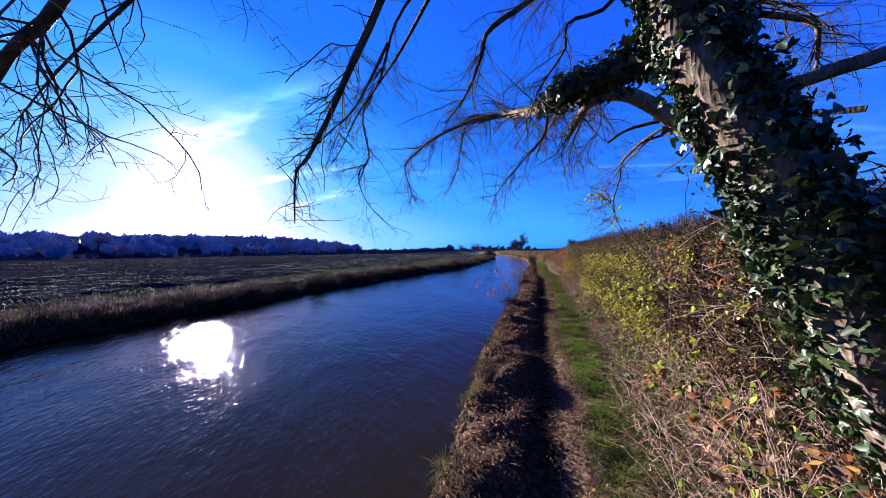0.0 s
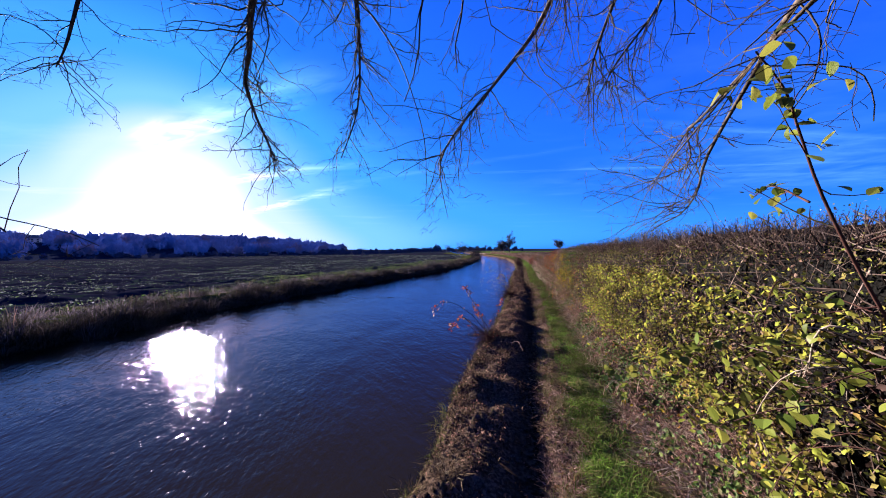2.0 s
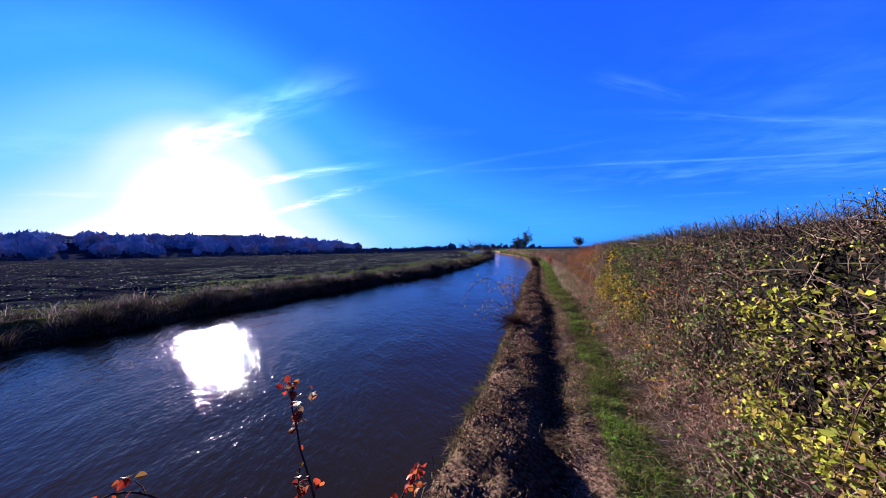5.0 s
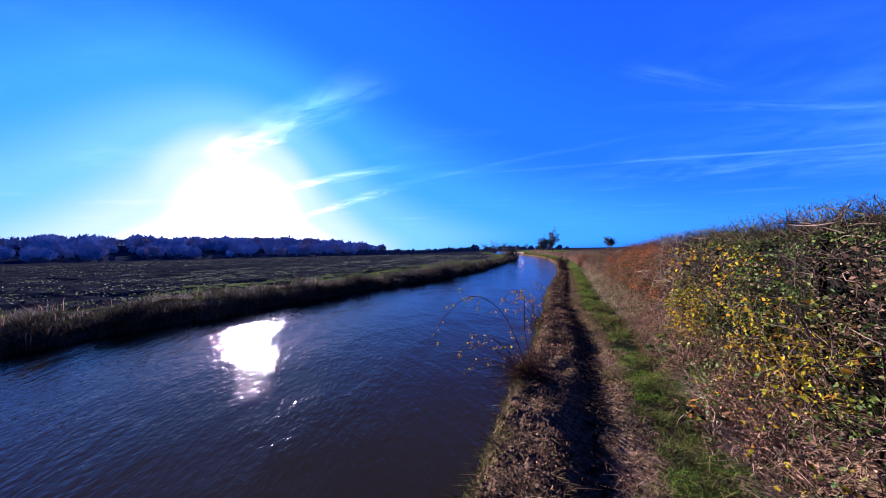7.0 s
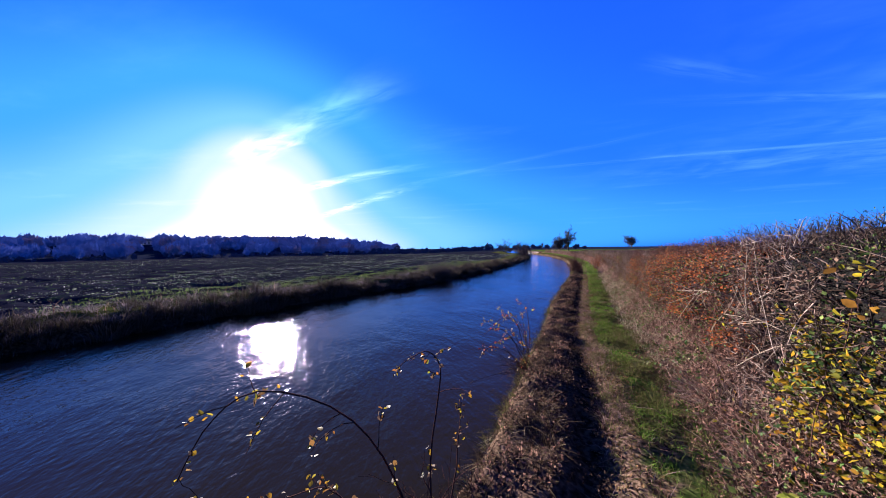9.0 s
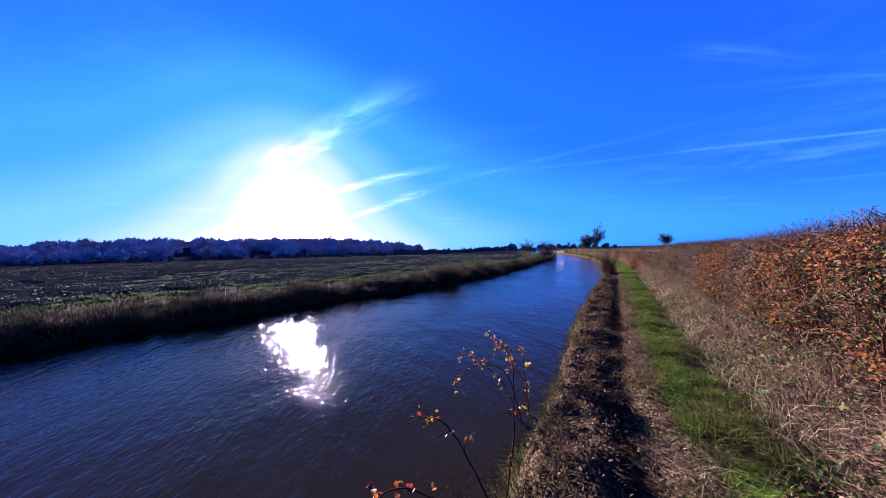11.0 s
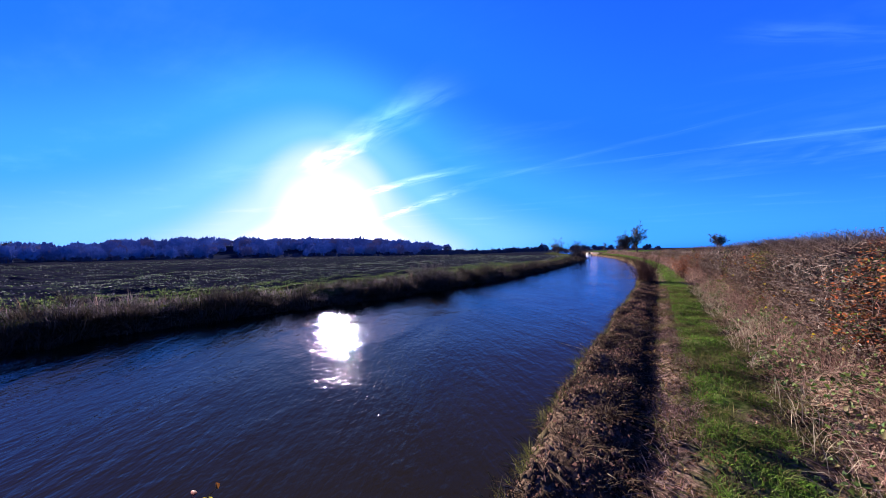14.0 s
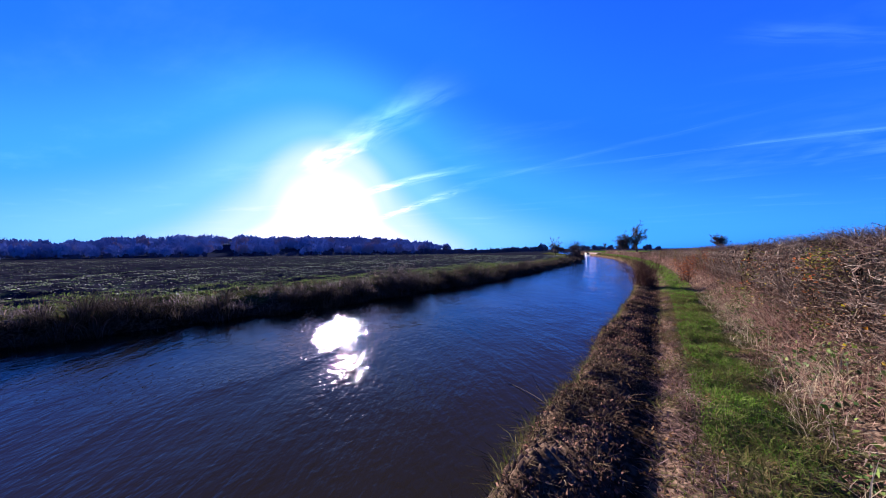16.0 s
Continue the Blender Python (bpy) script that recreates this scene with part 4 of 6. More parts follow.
def hedge_parts(kind, seed, light=False):
    """Twigs, leaves and dense inside of one hedge plant, one metre of hedge, two metres tall."""
    rg = np.random.default_rng(seed)
    lines = []
    thick = 1.7 if light else 1.0
    for _ in range(4 if light else 11):
        b = np.array([rg.uniform(-.42, .1), rg.uniform(-.55, .55), 0.0])
        d = np.array([rg.normal(-.05, .2), rg.normal(0, .25), 1.0])
        st = crooked(b, d, rg.uniform(1.2, 1.95), thick * rg.uniform(.008, .016), .003, rg, 6, .12)
        lines.append(st)
        branching(st, rg, 1, 0.3, 3, 1.0, .2, 0.0, lines, .002 * thick, 0.6)
    for q in rg.normal(0, 1, ((260 if kind != "bare" else 460) // (3 if light else 1), 3)):
        b = np.array([-0.46 + 0.14 * rg.random(), rg.uniform(-.6, .6), rg.uniform(0.1, 1.95)])
        d = np.array([-0.45 + 0.4 * q[0], 0.9 * q[1], 0.5 + 0.7 * q[2]])
        lines.append(crooked(b, d, rg.uniform(.12, .45), thick * rg.uniform(.0026, .0078), .0015, rg, 3 if light else 4, .28))
    for _ in range(90 if light else 520):
        b = np.array([rg.uniform(-.52, .4), rg.uniform(-.6, .6), rg.uniform(1.80, 1.96)])
        lines.append(crooked(b, (rg.normal(0, .4), rg.normal(0, .4), 1), rg.uniform(.08, .26), .0024 * thick, .0011, rg, 3, .22))
    v, f = tubes(lines, 3)
    k = v[:, 2] > 2.08
    v[k, 2] = 2.08 + (v[k, 2] - 2.08) * 0.12
    v[:, 0] = np.where(v[:, 0] < -0.58, -0.58 + (v[:, 0] + 0.58) * 0.25, v[:, 0])
    v[:, 0] = np.where(v[:, 0] > 0.6, 0.6 + (v[:, 0] - 0.6) * 0.2, v[:, 0])

    def shell(n, lo, hi, top=0.25):
        nt = int(n * top)
        a = np.stack([-0.30 - 0.28 * rg.random(n - nt) ** 0.9, rg.uniform(-.6, .6, n - nt), rg.uniform(lo, hi, n - nt)], -1)
        a[:, 0] += 0.15 * vnoise(a[:, 1], a[:, 2], 2.1, seed) + 0.12 * vnoise(a[:, 1], a[:, 2], 5.0, seed + 2) + 0.06 * vnoise(a[:, 1], a[:, 2], 9.0, seed + 4) + 0.05 * (a[:, 2] - 1)
        b = np.stack([rg.uniform(-.5, .55, nt), rg.uniform(-.6, .6, nt), hi - .34 * rg.random(nt) ** .6], -1)
        return np.concatenate([a, b])

    fol = {}
    face = (-1, 0, .35)
    def clumpy(p, amount=.55, sc=4.0, sd=0):
        k = vnoise(p[:, 1] + p[:, 0], p[:, 2], sc, seed + sd) + .5 * vnoise(p[:, 1], p[:, 2], sc * 2.3, seed + 7 + sd)
        return p[rg.random(len(p)) < np.clip(.42 + 1.15 * amount * k, .02, 1)]

    mixes = {
        "lime": [(3300, .25, 1.5, 0, .050, M_LIME), (5600, .35, 2.10, .25, .037, M_OLIVELEAF), (3600, .3, 2.10, .5, .033, M_BROWNLEAF)],
        "yellow": [(1350, .15, 1.25, 0, .048, M_YELLOW), (3300, .2, 2.08, .25, .035, M_BROWNLEAF), (4400, .6, 2.10, .3, .037, M_DARKLEAF)],
        "russet": [(3800, .45, 2.10, .3, .042, M_ORANGE), (3600, .3, 2.10, .3, .035, M_BROWNLEAF), (1300, .4, 2.0, .25, .037, M_DARKLEAF)],
        "brown": [(5600, .3, 2.10, .35, .034, M_BROWNLEAF), (2400, .3, 2.0, .2, .036, M_OLIVELEAF), (600, .5, 2.0, .2, .044, M_ORANGE)],
        "dark": [(5600, .3, 2.10, .3, .039, M_DARKLEAF), (3200, .3, 2.08, .3, .037, M_BROWNLEAF)],
        "bare": [(4200, .3, 2.10, .3, .032, M_BROWNLEAF), (40, .3, 1.4, 0, .05, M_YELLOW)],
    }
    for j, (n, lo, hi, top, size, lm) in enumerate(mixes[kind]):
        bold = lm in (M_LIME, M_YELLOW)
        p = clumpy(shell(n // 4 if light else n, lo, hi, top), 1.4 if bold else 1.15, 2.2 if bold else 3.2, 3 * j)
        small = 1 - .58 * smooth(p[:, 2], 1.6, 1.95)
        fol[("foliage", "odd_leafage", "sparse_leafage")[j]] = (chips(p, size * small * (1.75 if light else 1), rg, face, .68, .22), lm)
    # inside: a lumpy dense mass for the old wood, shade painted near black
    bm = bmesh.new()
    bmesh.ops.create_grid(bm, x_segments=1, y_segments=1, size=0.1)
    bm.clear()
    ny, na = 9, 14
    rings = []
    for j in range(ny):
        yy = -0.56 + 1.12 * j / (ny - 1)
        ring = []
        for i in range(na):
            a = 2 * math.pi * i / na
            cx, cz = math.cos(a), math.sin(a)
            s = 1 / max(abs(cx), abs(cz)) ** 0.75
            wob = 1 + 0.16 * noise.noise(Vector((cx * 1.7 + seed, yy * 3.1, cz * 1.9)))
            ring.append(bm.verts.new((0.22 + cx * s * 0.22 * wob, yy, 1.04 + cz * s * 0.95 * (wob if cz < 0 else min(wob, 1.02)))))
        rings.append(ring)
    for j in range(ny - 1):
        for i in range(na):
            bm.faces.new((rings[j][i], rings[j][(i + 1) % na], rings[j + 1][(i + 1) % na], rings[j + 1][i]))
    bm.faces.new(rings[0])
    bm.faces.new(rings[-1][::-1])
    return v, f, fol, bm


HEDGE_LABEL = {
    "lime": "clipped hedge plant with yellow-green leaves below dark twigs",
    "yellow": "clipped hedge plant with bright yellow autumn leaves",
    "russet": "clipped hedge plant with russet dead leaves still on",
    "brown": "clipped hedge plant with sparse brown leaves and grey twigs",
    "dark": "clipped evergreen hedge plant with small dark leaves",
    "bare": "clipped bare hawthorn hedge plant with tangled grey twigs",
}
proto = {}
for s, kind in enumerate(HEDGE_LABEL):
    for alt in range(3):
        root = empty("hedge_plant", 0, 0, 0, HEDGE_LABEL[kind], "hedge", "clipped field hedge beside the towpath")
        v, f, fol, bm = hedge_parts(kind, 100 + 10 * s + alt, alt == 2)
        tagged(add_mesh("twig_tangle", v, [f], M_REDTWIG if kind == "russet" else M_TWIG if kind == "bare" else M_DARKTWIG, root), kind="stuff")
        for nm, ((lv, lf), lm) in fol.items():
            tagged(add_mesh(nm, lv, [lf], lm, root), kind="stuff")
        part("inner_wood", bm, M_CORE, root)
        proto[kind, alt] = root


def hedge_kind(y, rg):
    """What grows where along the hedge."""
    runs = [(-1.5, "dark"), (1.0, "brown"), (4.5, "lime"), (9.5, "lime"), (10.6, "brown"), (11.6, "dark"), (13.3, "yellow"), (14.1, "dark"), (15.2, "yellow"), (16.1, "bare"), (23.8, "russet"), (28, "bare")]
    for lim, k in runs:
        if y < lim:
            return k if rg.random() < (0.95 if k in ("russet", "yellow") else 0.75) else (("brown", "dark", "lime") if y < 16 else ("brown", "bare", "bare"))[int(rg.integers(3))]
    if 37 < y < 38.5:
        return "russet"
    return "brown" if rg.random() < 0.2 else "bare"


rg = np.random.default_rng(5)
used, y = set(), -4.2
while y < 112:
    gap = 1.0 if y < 40 else 1.35
    k = (hedge_kind(y, rg), int(rg.integers(2)) if y < 29 else 2)
    x = float(axis_x(y)) + HEDGE_C + rg.normal(0, .04) + 0.2 * float(1 - smooth(y, -0.2, 1.6))
    slope = float(axis_x(y + .5) - axis_x(y - .5))
    zb = float(ground_z(x - 0.35, y)) - 0.03
    tall = (float(hedge_top(y)) - zb) / 2.10 * rg.uniform(.985, 1.015)
    m = pose(x, y, zb, 0, 0, math.degrees(-math.atan(slope)))
    wide = 1.0 if y < 40 else 1.35
    if k not in used:
        ob = proto[k]
        ob.matrix_basis = m
        used.add(k)
    else:
        ob = copy_thing(proto[k], m)
    ob.scale = (1.0, wide, tall)
    y += gap * 0.98
for k, ob in proto.items():
    if k not in used:
        for o in (*ob.children_recursive, ob):
            bpy.data.objects.remove(o)


# ---- roses and brambles at the water's edge ----


def leaf_shapes(name, mat, rg, count=4):
    """A few serrated, folded and curled leaf meshes of unit length."""
    out = []
    for _ in range(count):
        fold, curl, wide = rg.uniform(.1, .35), rg.uniform(-.35, .15), rg.uniform(.36, .45)
        us = (0, .15, .32, .5, .68, .85, 1)
        half = (0.02, .6, .95, 1, .8, .45, 0.01)
        v = []
        for u, w in zip(us, half):
            z = curl * u * u
            for s in (-1, 0, 1):
                v.append((u + (0.02 if s and w > .1 else 0), s * w * wide, z + abs(s) * w * wide * fold))
        f = []
        for i in range(len(us) - 1):
            a = 3 * i
            f += [(a, a + 1, a + 4, a + 3), (a + 1, a + 2, a + 5, a + 4)]
        me = bpy.data.meshes.new(name)
        me.from_pydata(v, [], f)
        me.materials.append(mat)
        out.append(me)
    return out


def leaf_pieces(root, points, size, mat, rg):
    """Single leaves on their stems, each a piece of its own."""
    shapes = leaf_shapes("leaf", mat, rg)
    for p in points:
        ob = new("leaf", shapes[int(rg.integers(len(shapes)))])
        ob.parent = root
        d = Vector((rg.normal(), rg.normal(), rg.normal() - .4))
        ob.matrix_local = Matrix.Translation(Vector(p)) @ d.to_track_quat("X", "Z").to_matrix().to_4x4() @ Matrix.Rotation(rg.uniform(-.9, .9), 4, "X") @ Matrix.Scale(size * rg.uniform(.55, 1.25), 4)


def rose_bush(foot, canes, mats, label, seed, fine=30, leaf=0.035, many=.75):
    """An arching wild rose: canes through given points, side shoots, leaves and a tangle at the foot."""
    rg = np.random.default_rng(seed)
    o = np.array([foot[0], foot[1], float(ground_z(foot[0], foot[1]))])
    root = empty("rose_bush", *o, label, "bush")
    pts_leaf, tangle = [], []
    for cane in canes:
        p = smooth_line(np.array([(o[0] + rg.normal(0, .05), o[1] + rg.normal(0, .05), o[2] - .02), *cane]) - o, 20)
        main = (p + np.cumsum(rg.normal(0, .004, p.shape), 0), np.linspace(.0075, .0028, 20))
        side = branching(main, rg, 1, .16, 1, .9, .2, .03, None, .0016, .42)
        v, f = tubes([main], 5)
        add_mesh("cane", v, [f], M_CANE, root)
        tangle += side
        for ln_ in [main] + side:
            q = ln_[0]
            for i in range(len(q) // 2, len(q)):
                if rg.random() < many:
                    pts_leaf.append(q[i] + rg.normal(0, .014, (int(rg.integers(1, 5)), 3)))
    for _ in range(fine):
        st = crooked((rg.normal(0, .10), rg.normal(0, .12), 0), (rg.normal(-.6, .6), rg.normal(0, .6), rg.uniform(-.1, .9)), rg.uniform(.25, .75), .004, .0014, rg, 8, .18, .10)
        tangle.append(st)
        branching(st, rg, 1, .4, 1, 1, .25, .05, tangle, .0012, .6)
    tv, tf = tubes(tangle, 3)
    tagged(add_mesh("shoot_tangle", tv, [tf], M_CANE, root), kind="stuff")
    p = np.concatenate(pts_leaf)
    pick = rg.random(len(p))
    edges = np.linspace(0, 1, len(mats) + 1)
    for i, mt in enumerate(mats):
        q = p[(pick >= edges[i]) & (pick < edges[i + 1])]
        one, rest = q[:240 // len(mats)], q[240 // len(mats):]
        leaf_pieces(root, one, leaf * 1.15, M_LEAF[mt], rg)
        if len(rest):
            lv, lf = leaves(rest, leaf, rg, None, .6)
            tagged(add_mesh("leafage", lv, [lf], {"red": M_RED, "yellow": M_YELLOW, "brown": M_BROWNLEAF}[mt], root), kind="stuff")
    return root


def smooth_line(pts, k):
    """A smooth curve through a few points."""
    pts = np.asarray(pts, float)
    n = len(pts)
    out = []
    for u in np.linspace(0, n - 1, k):
        i = min(int(u), n - 2)
        f = u - i
        p0, p1, p2, p3 = pts[max(i - 1, 0)], pts[i], pts[i + 1], pts[min(i + 2, n - 1)]
        out.append(0.5 * (2 * p1 + (p2 - p0) * f + (2 * p0 - 5 * p1 + 4 * p2 - p3) * f * f + (3 * p1 - p0 - 3 * p2 + p3) * f ** 3))
    return np.array(out)


rose_bush((2.72, 7.45), [[(2.3, 7.4, .5), (1.85, 7.36, .80), (1.54, 7.36, .77), (1.42, 7.3, .6)], [(2.45, 7.6, .55), (2.2, 7.8, .95), (2.15, 7.86, 1.05)], [(2.3, 7.4, .3), (2.05, 7.3, .5), (1.9, 7.25, .42), (1.8, 7.2, .25)],
                          [(2.85, 7.5, .4), (2.93, 7.58, .75), (3.0, 7.6, .88)], [(2.5, 7.5, .45), (2.35, 7.6, .62), (2.3, 7.7, .72)], [(2.3, 7.3, .35), (2.0, 7.25, .52), (1.95, 7.2, .3)]],
          ["red", "red", "red", "brown"], "arching wild rose with red autumn leaves on the bank", 21, 120, .038)
rose_bush((4.28, 13.75), [[(4.1, 13.8, .35), (3.87, 13.7, .85), (3.51, 13.45, 1.14), (3.15, 13.4, .95), (2.87, 13.43, .58)], [(4.2, 13.95, .5), (4.2, 14.2, 1.0), (4.05, 14.25, 1.12), (3.85, 14.2, 1.0)],
                          [(4.0, 13.6, .3), (3.75, 13.5, .55), (3.5, 13.42, .62), (3.3, 13.35, .5)], [(3.9, 13.75, .2), (3.55, 13.85, .32), (3.2, 13.9, .15)], [(4.3, 14.2, .3), (4.25, 14.6, .6)], [(4.0, 13.5, .15), (3.6, 13.4, .28), (3.35, 13.3, .1)]],
          ["yellow", "brown", "yellow", "brown"], "arching wild rose with yellow and brown leaves on the bank", 22, 230, .028, .6)
rose_bush((4.85, 17.0), [[(4.75, 16.7, .3), (4.62, 16.3, .62), (4.45, 16.1, .6)], [(4.7, 17.1, .3), (4.45, 17.2, .5), (4.2, 17.2, .4)], [(4.9, 17.3, .35), (4.85, 17.7, .75), (4.7, 17.9, .85)], [(4.6, 16.9, .2), (4.3, 16.8, .3), (4.15, 16.7, .15)]],
          ["brown", "yellow", "red"], "low dark rose bush hanging over the water", 23, 45, .03, .4)
rose_bush((4.95, 19.0), [[(4.75, 19.35, .0), (4.5, 19.85, .08), (4.32, 20.12, .22), (4.21, 20.23, .31)], [(4.8, 19.3, .05), (4.62, 19.7, .16), (4.45, 19.95, .12), (4.4, 20.0, .02)], [(4.6, 19.2, -.12), (4.2, 19.65, -.08), (3.92, 19.9, -.06), (3.8, 19.98, -.14)],
                         [(4.7, 18.7, .2), (4.5, 18.45, .38), (4.33, 18.27, .38), (4.2, 18.1, .2)], [(4.85, 19.4, .05), (4.8, 19.6, .28)]],
          ["yellow", "red", "yellow", "brown"], "slender rose stems with a few yellow and orange leaves", 24, 26, .03, .65)


def thin_bush(name, x, y, h, wide, mat, label, seed, n=60, leafmat=None, nleaf=0):
    """A twiggy bush: many stems from one foot."""
    rg = np.random.default_rng(seed)
    root = empty(name, x, y, float(ground_z(x, y)), label, "bush")
    lines = []
    for _ in range(n):
        st = crooked((rg.normal(0, wide * .2), rg.normal(0, wide * .2), 0), (rg.normal(0, wide / h * .6), rg.normal(0, wide / h * .6), 1), h * rg.uniform(.6, 1.05), .006 * h, .0025, rg, 8, .10)
        lines.append(st)
        branching(st, rg, 2, .35, 1, .9, .15, 0, lines, .002, .7)
    v, f = tubes(lines, 3)
    tagged(add_mesh("stem_tangle", v, [f], mat, root), kind="stuff")
    if leafmat:
        tip = np.concatenate([l[0][2:] for l in lines])
        p = tip[rg.integers(0, len(tip), nleaf)] + rg.normal(0, .03, (nleaf, 3))
        lv, lf = leaves(p, .05, rg)
        tagged(add_mesh("leafage", lv, [lf], leafmat, root), kind="stuff")
    return root


thin_bush("bare_bush", 9.0, 36.2, 1.4, .85, M_REDTWIG, "bare purplish bush on the verge beside the track", 31, 150)
thin_bush("reed_clump", -0.7, 33.2, 1.2, 1.9, M_RANK, "tall dry reed clump on the far bank", 32, 320, M_MARGIN, 2600)
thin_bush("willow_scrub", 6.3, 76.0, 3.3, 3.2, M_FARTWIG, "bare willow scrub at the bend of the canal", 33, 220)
thin_bush("orange_bush", 10.9, 38.0, 1.2, .5, M_REDTWIG, "small bush with orange leaves in front of the hedge", 34, 30, M_ORANGE, 700)


# ---- the ivy-clad tree ----


def limb(pts, r0, r1, k=16):
    return smooth_line(pts, k), np.linspace(r0, r1, k) 


def knobbly(line, sides, rg, amount=0.08):
    v, f = tubes([line], sides)
    c = np.repeat(line[0], sides, 0)
    rad = v - c
    ang = vnoise(np.arange(len(v)) % sides * 0.9, np.arange(len(v)) // sides * 0.6, 1.0, 77)
    return c + rad * (1 + amount * ang[:, None] * 2 + rg.normal(0, amount * .3, (len(v), 1))), f


TREE = np.array([4.0, -0.9, 0.0])


def ivy_leaves(p, size, rng, out):
    """Three-lobed ivy leaves that stand off the bark along the directions out."""
    n = len(p)
    nrm = out + rng.normal(0, .55, (n, 3))
    nrm /= np.linalg.norm(nrm, axis=1)[:, None]
    d = np.array([0, 0, -1.0]) + rng.normal(0, .75, (n, 3))
    s = np.cross(d, nrm)
    s /= np.linalg.norm(s, axis=1)[:, None] + 1e-9
    d = np.cross(nrm, s)
    z = (size * rng.uniform(.5, 1.3, n))[:, None]
    shape = [(0, 0, 0), (.02, .34, .03), (.30, .56, -.10), (.42, .26, .05), (.72, .22, .0), (1.0, 0, -.12), (.72, -.22, .0), (.42, -.26, .05), (.30, -.56, -.10), (.02, -.34, .03)]
    v = np.stack([p + d * z * a + s * z * b + nrm * z * c for a, b, c in shape], 1).reshape(-1, 3)
    o = (np.arange(n) * 10)[:, None]
    t = np.concatenate([o + [0, i, i + 1] for i in range(1, 9)])
    return v, t


def big_tree():
    rg = np.random.default_rng(41)
    root = empty("leaning_tree", *TREE, "old leaning tree wrapped in ivy with bare drooping twigs", "tree")
    o = TREE

    def L(pts, r0, r1, k=18):
        return limb(np.array(pts) - o, r0, r1, k)

    # two stems: one clad in ivy beside the path, a bare one arching out of the hedge behind it
    trunk = L([(4.0, -.9, -.1), (3.66, -.85, .8), (3.32, -.82, 1.5), (3.02, -.8, 2.1), (2.80, -.72, 2.66), (2.63, -.6, 3.24), (2.56, -.5, 3.78), (2.45, -.3, 4.7), (2.3, -.1, 5.8), (2.2, .1, 7.2)], .22, .09, 60)
    bare = L([(5.6, .42, .2), (5.05, .46, 1.4), (4.31, .5, 2.15), (3.9, .5, 2.55), (3.5, .5, 2.89), (3.12, .5, 3.21), (2.83, .5, 3.37), (2.61, .6, 3.41), (2.52, .82, 3.39), (2.5, 1.1, 3.3), (2.46, 1.22, 3.2)], .125, .028, 54)
    reach = L([(3.24, .47, 3.16), (3.47, .40, 3.24), (3.75, .34, 3.28), (4.05, .25, 3.26), (4.6, .1, 3.4)], .07, .06, 16)
    ivy_arm = L([(2.63, -.58, 3.36), (2.55, -.25, 3.27), (2.34, 0, 3.26), (2.13, .18, 3.27), (2.0, .6, 3.33), (1.86, 1.29, 3.59), (1.78, 1.91, 3.87), (1.46, 2.28, 3.99)], .105, .038, 34)
    onward = L([(1.46, 2.28, 3.99), (1.0, 2.6, 4.0), (.5, 2.9, 3.89), (.12, 3.35, 3.8), (-.19, 3.73, 3.66), (-.12, 3.95, 3.2), (-.05, 4.0, 3.0)], .036, .005, 26)
    stub = L([(1.6, 2.12, 3.93), (1.47, 2.38, 4.0), (1.4, 2.46, 4.0)], .042, .038, 6)
    over = L([(1.78, 1.9, 3.86), (1.5, 2.4, 4.1), (1.18, 2.75, 4.2), (1.12, 3.3, 4.22), (1.05, 3.6, 3.98), (.92, 3.9, 3.5), (.66, 4.1, 3.05)], .03, .004, 24)
    fork = L([(2.72, .6, 3.5), (2.82, 1.1, 3.75), (2.94, 1.5, 3.96), (2.95, 2.3, 4.15), (2.82, 2.95, 4.28), (2.9, 3.3, 4.37), (2.78, 3.8, 4.2), (2.4, 3.9, 3.75), (1.95, 3.97, 3.23), (1.79, 4.08, 2.9), (1.88, 4.13, 2.35)], .05, .002, 36)
    fork2 = L([(2.94, 1.5, 3.96), (3.3, 2.5, 4.4), (3.54, 3.4, 4.56), (3.55, 3.75, 4.48), (3.45, 4.0, 4.05), (3.43, 4.15, 3.7)], .034, .005, 22)
    fork3 = L([(3.3, 2.5, 4.4), (3.62, 3.0, 4.42), (3.8, 3.5, 4.2), (3.62, 3.9, 3.9), (3.5, 4.1, 3.6)], .02, .004, 20)
    hook = L([(2.13, .3, 3.28), (2.12, .7, 3.42), (2.2, 1.2, 3.3), (2.1, 1.5, 3.16)], .03, .012, 14)
    droop = L([(3.30, .55, 3.18), (3.62, 1.0, 3.42), (3.78, 1.3, 3.42), (3.66, 1.75, 3.32), (3.66, 2.3, 3.22), (3.86, 2.8, 3.06), (3.93, 3.2, 2.72), (4.12, 3.55, 2.5), (4.16, 3.8, 2.34), (4.1, 4.05, 2.24)], .025, .003, 34)
    droop2 = L([(3.66, 1.75, 3.32), (3.45, 1.8, 3.1), (3.40, 2.2, 2.92), (3.5, 2.8, 2.72), (3.6, 3.4, 2.5)], .011, .003, 18)
    droop3 = L([(3.72, 1.55, 3.36), (3.75, 2.4, 3.2), (3.66, 2.9, 2.9), (3.78, 3.2, 2.91), (3.95, 3.4, 2.76), (4.0, 3.7, 2.7), (3.74, 4.05, 2.64)], .011, .003, 26)
    side = L([(4.6, .2, 3.0), (4.05, 1.0, 3.22), (3.79, 1.55, 3.32), (3.64, 1.85, 3.3)], .026, .012, 14)
    side2 = L([(4.4, .48, 2.2), (4.0, .85, 3.05), (3.78, 1.2, 2.88), (3.74, 1.5, 2.82), (3.8, 1.7, 2.8)], .012, .004, 16)
    broken = L([(3.3, .5, 3.12), (2.99, .78, 3.13), (2.82, .9, 3.03)], .022, .012, 8)
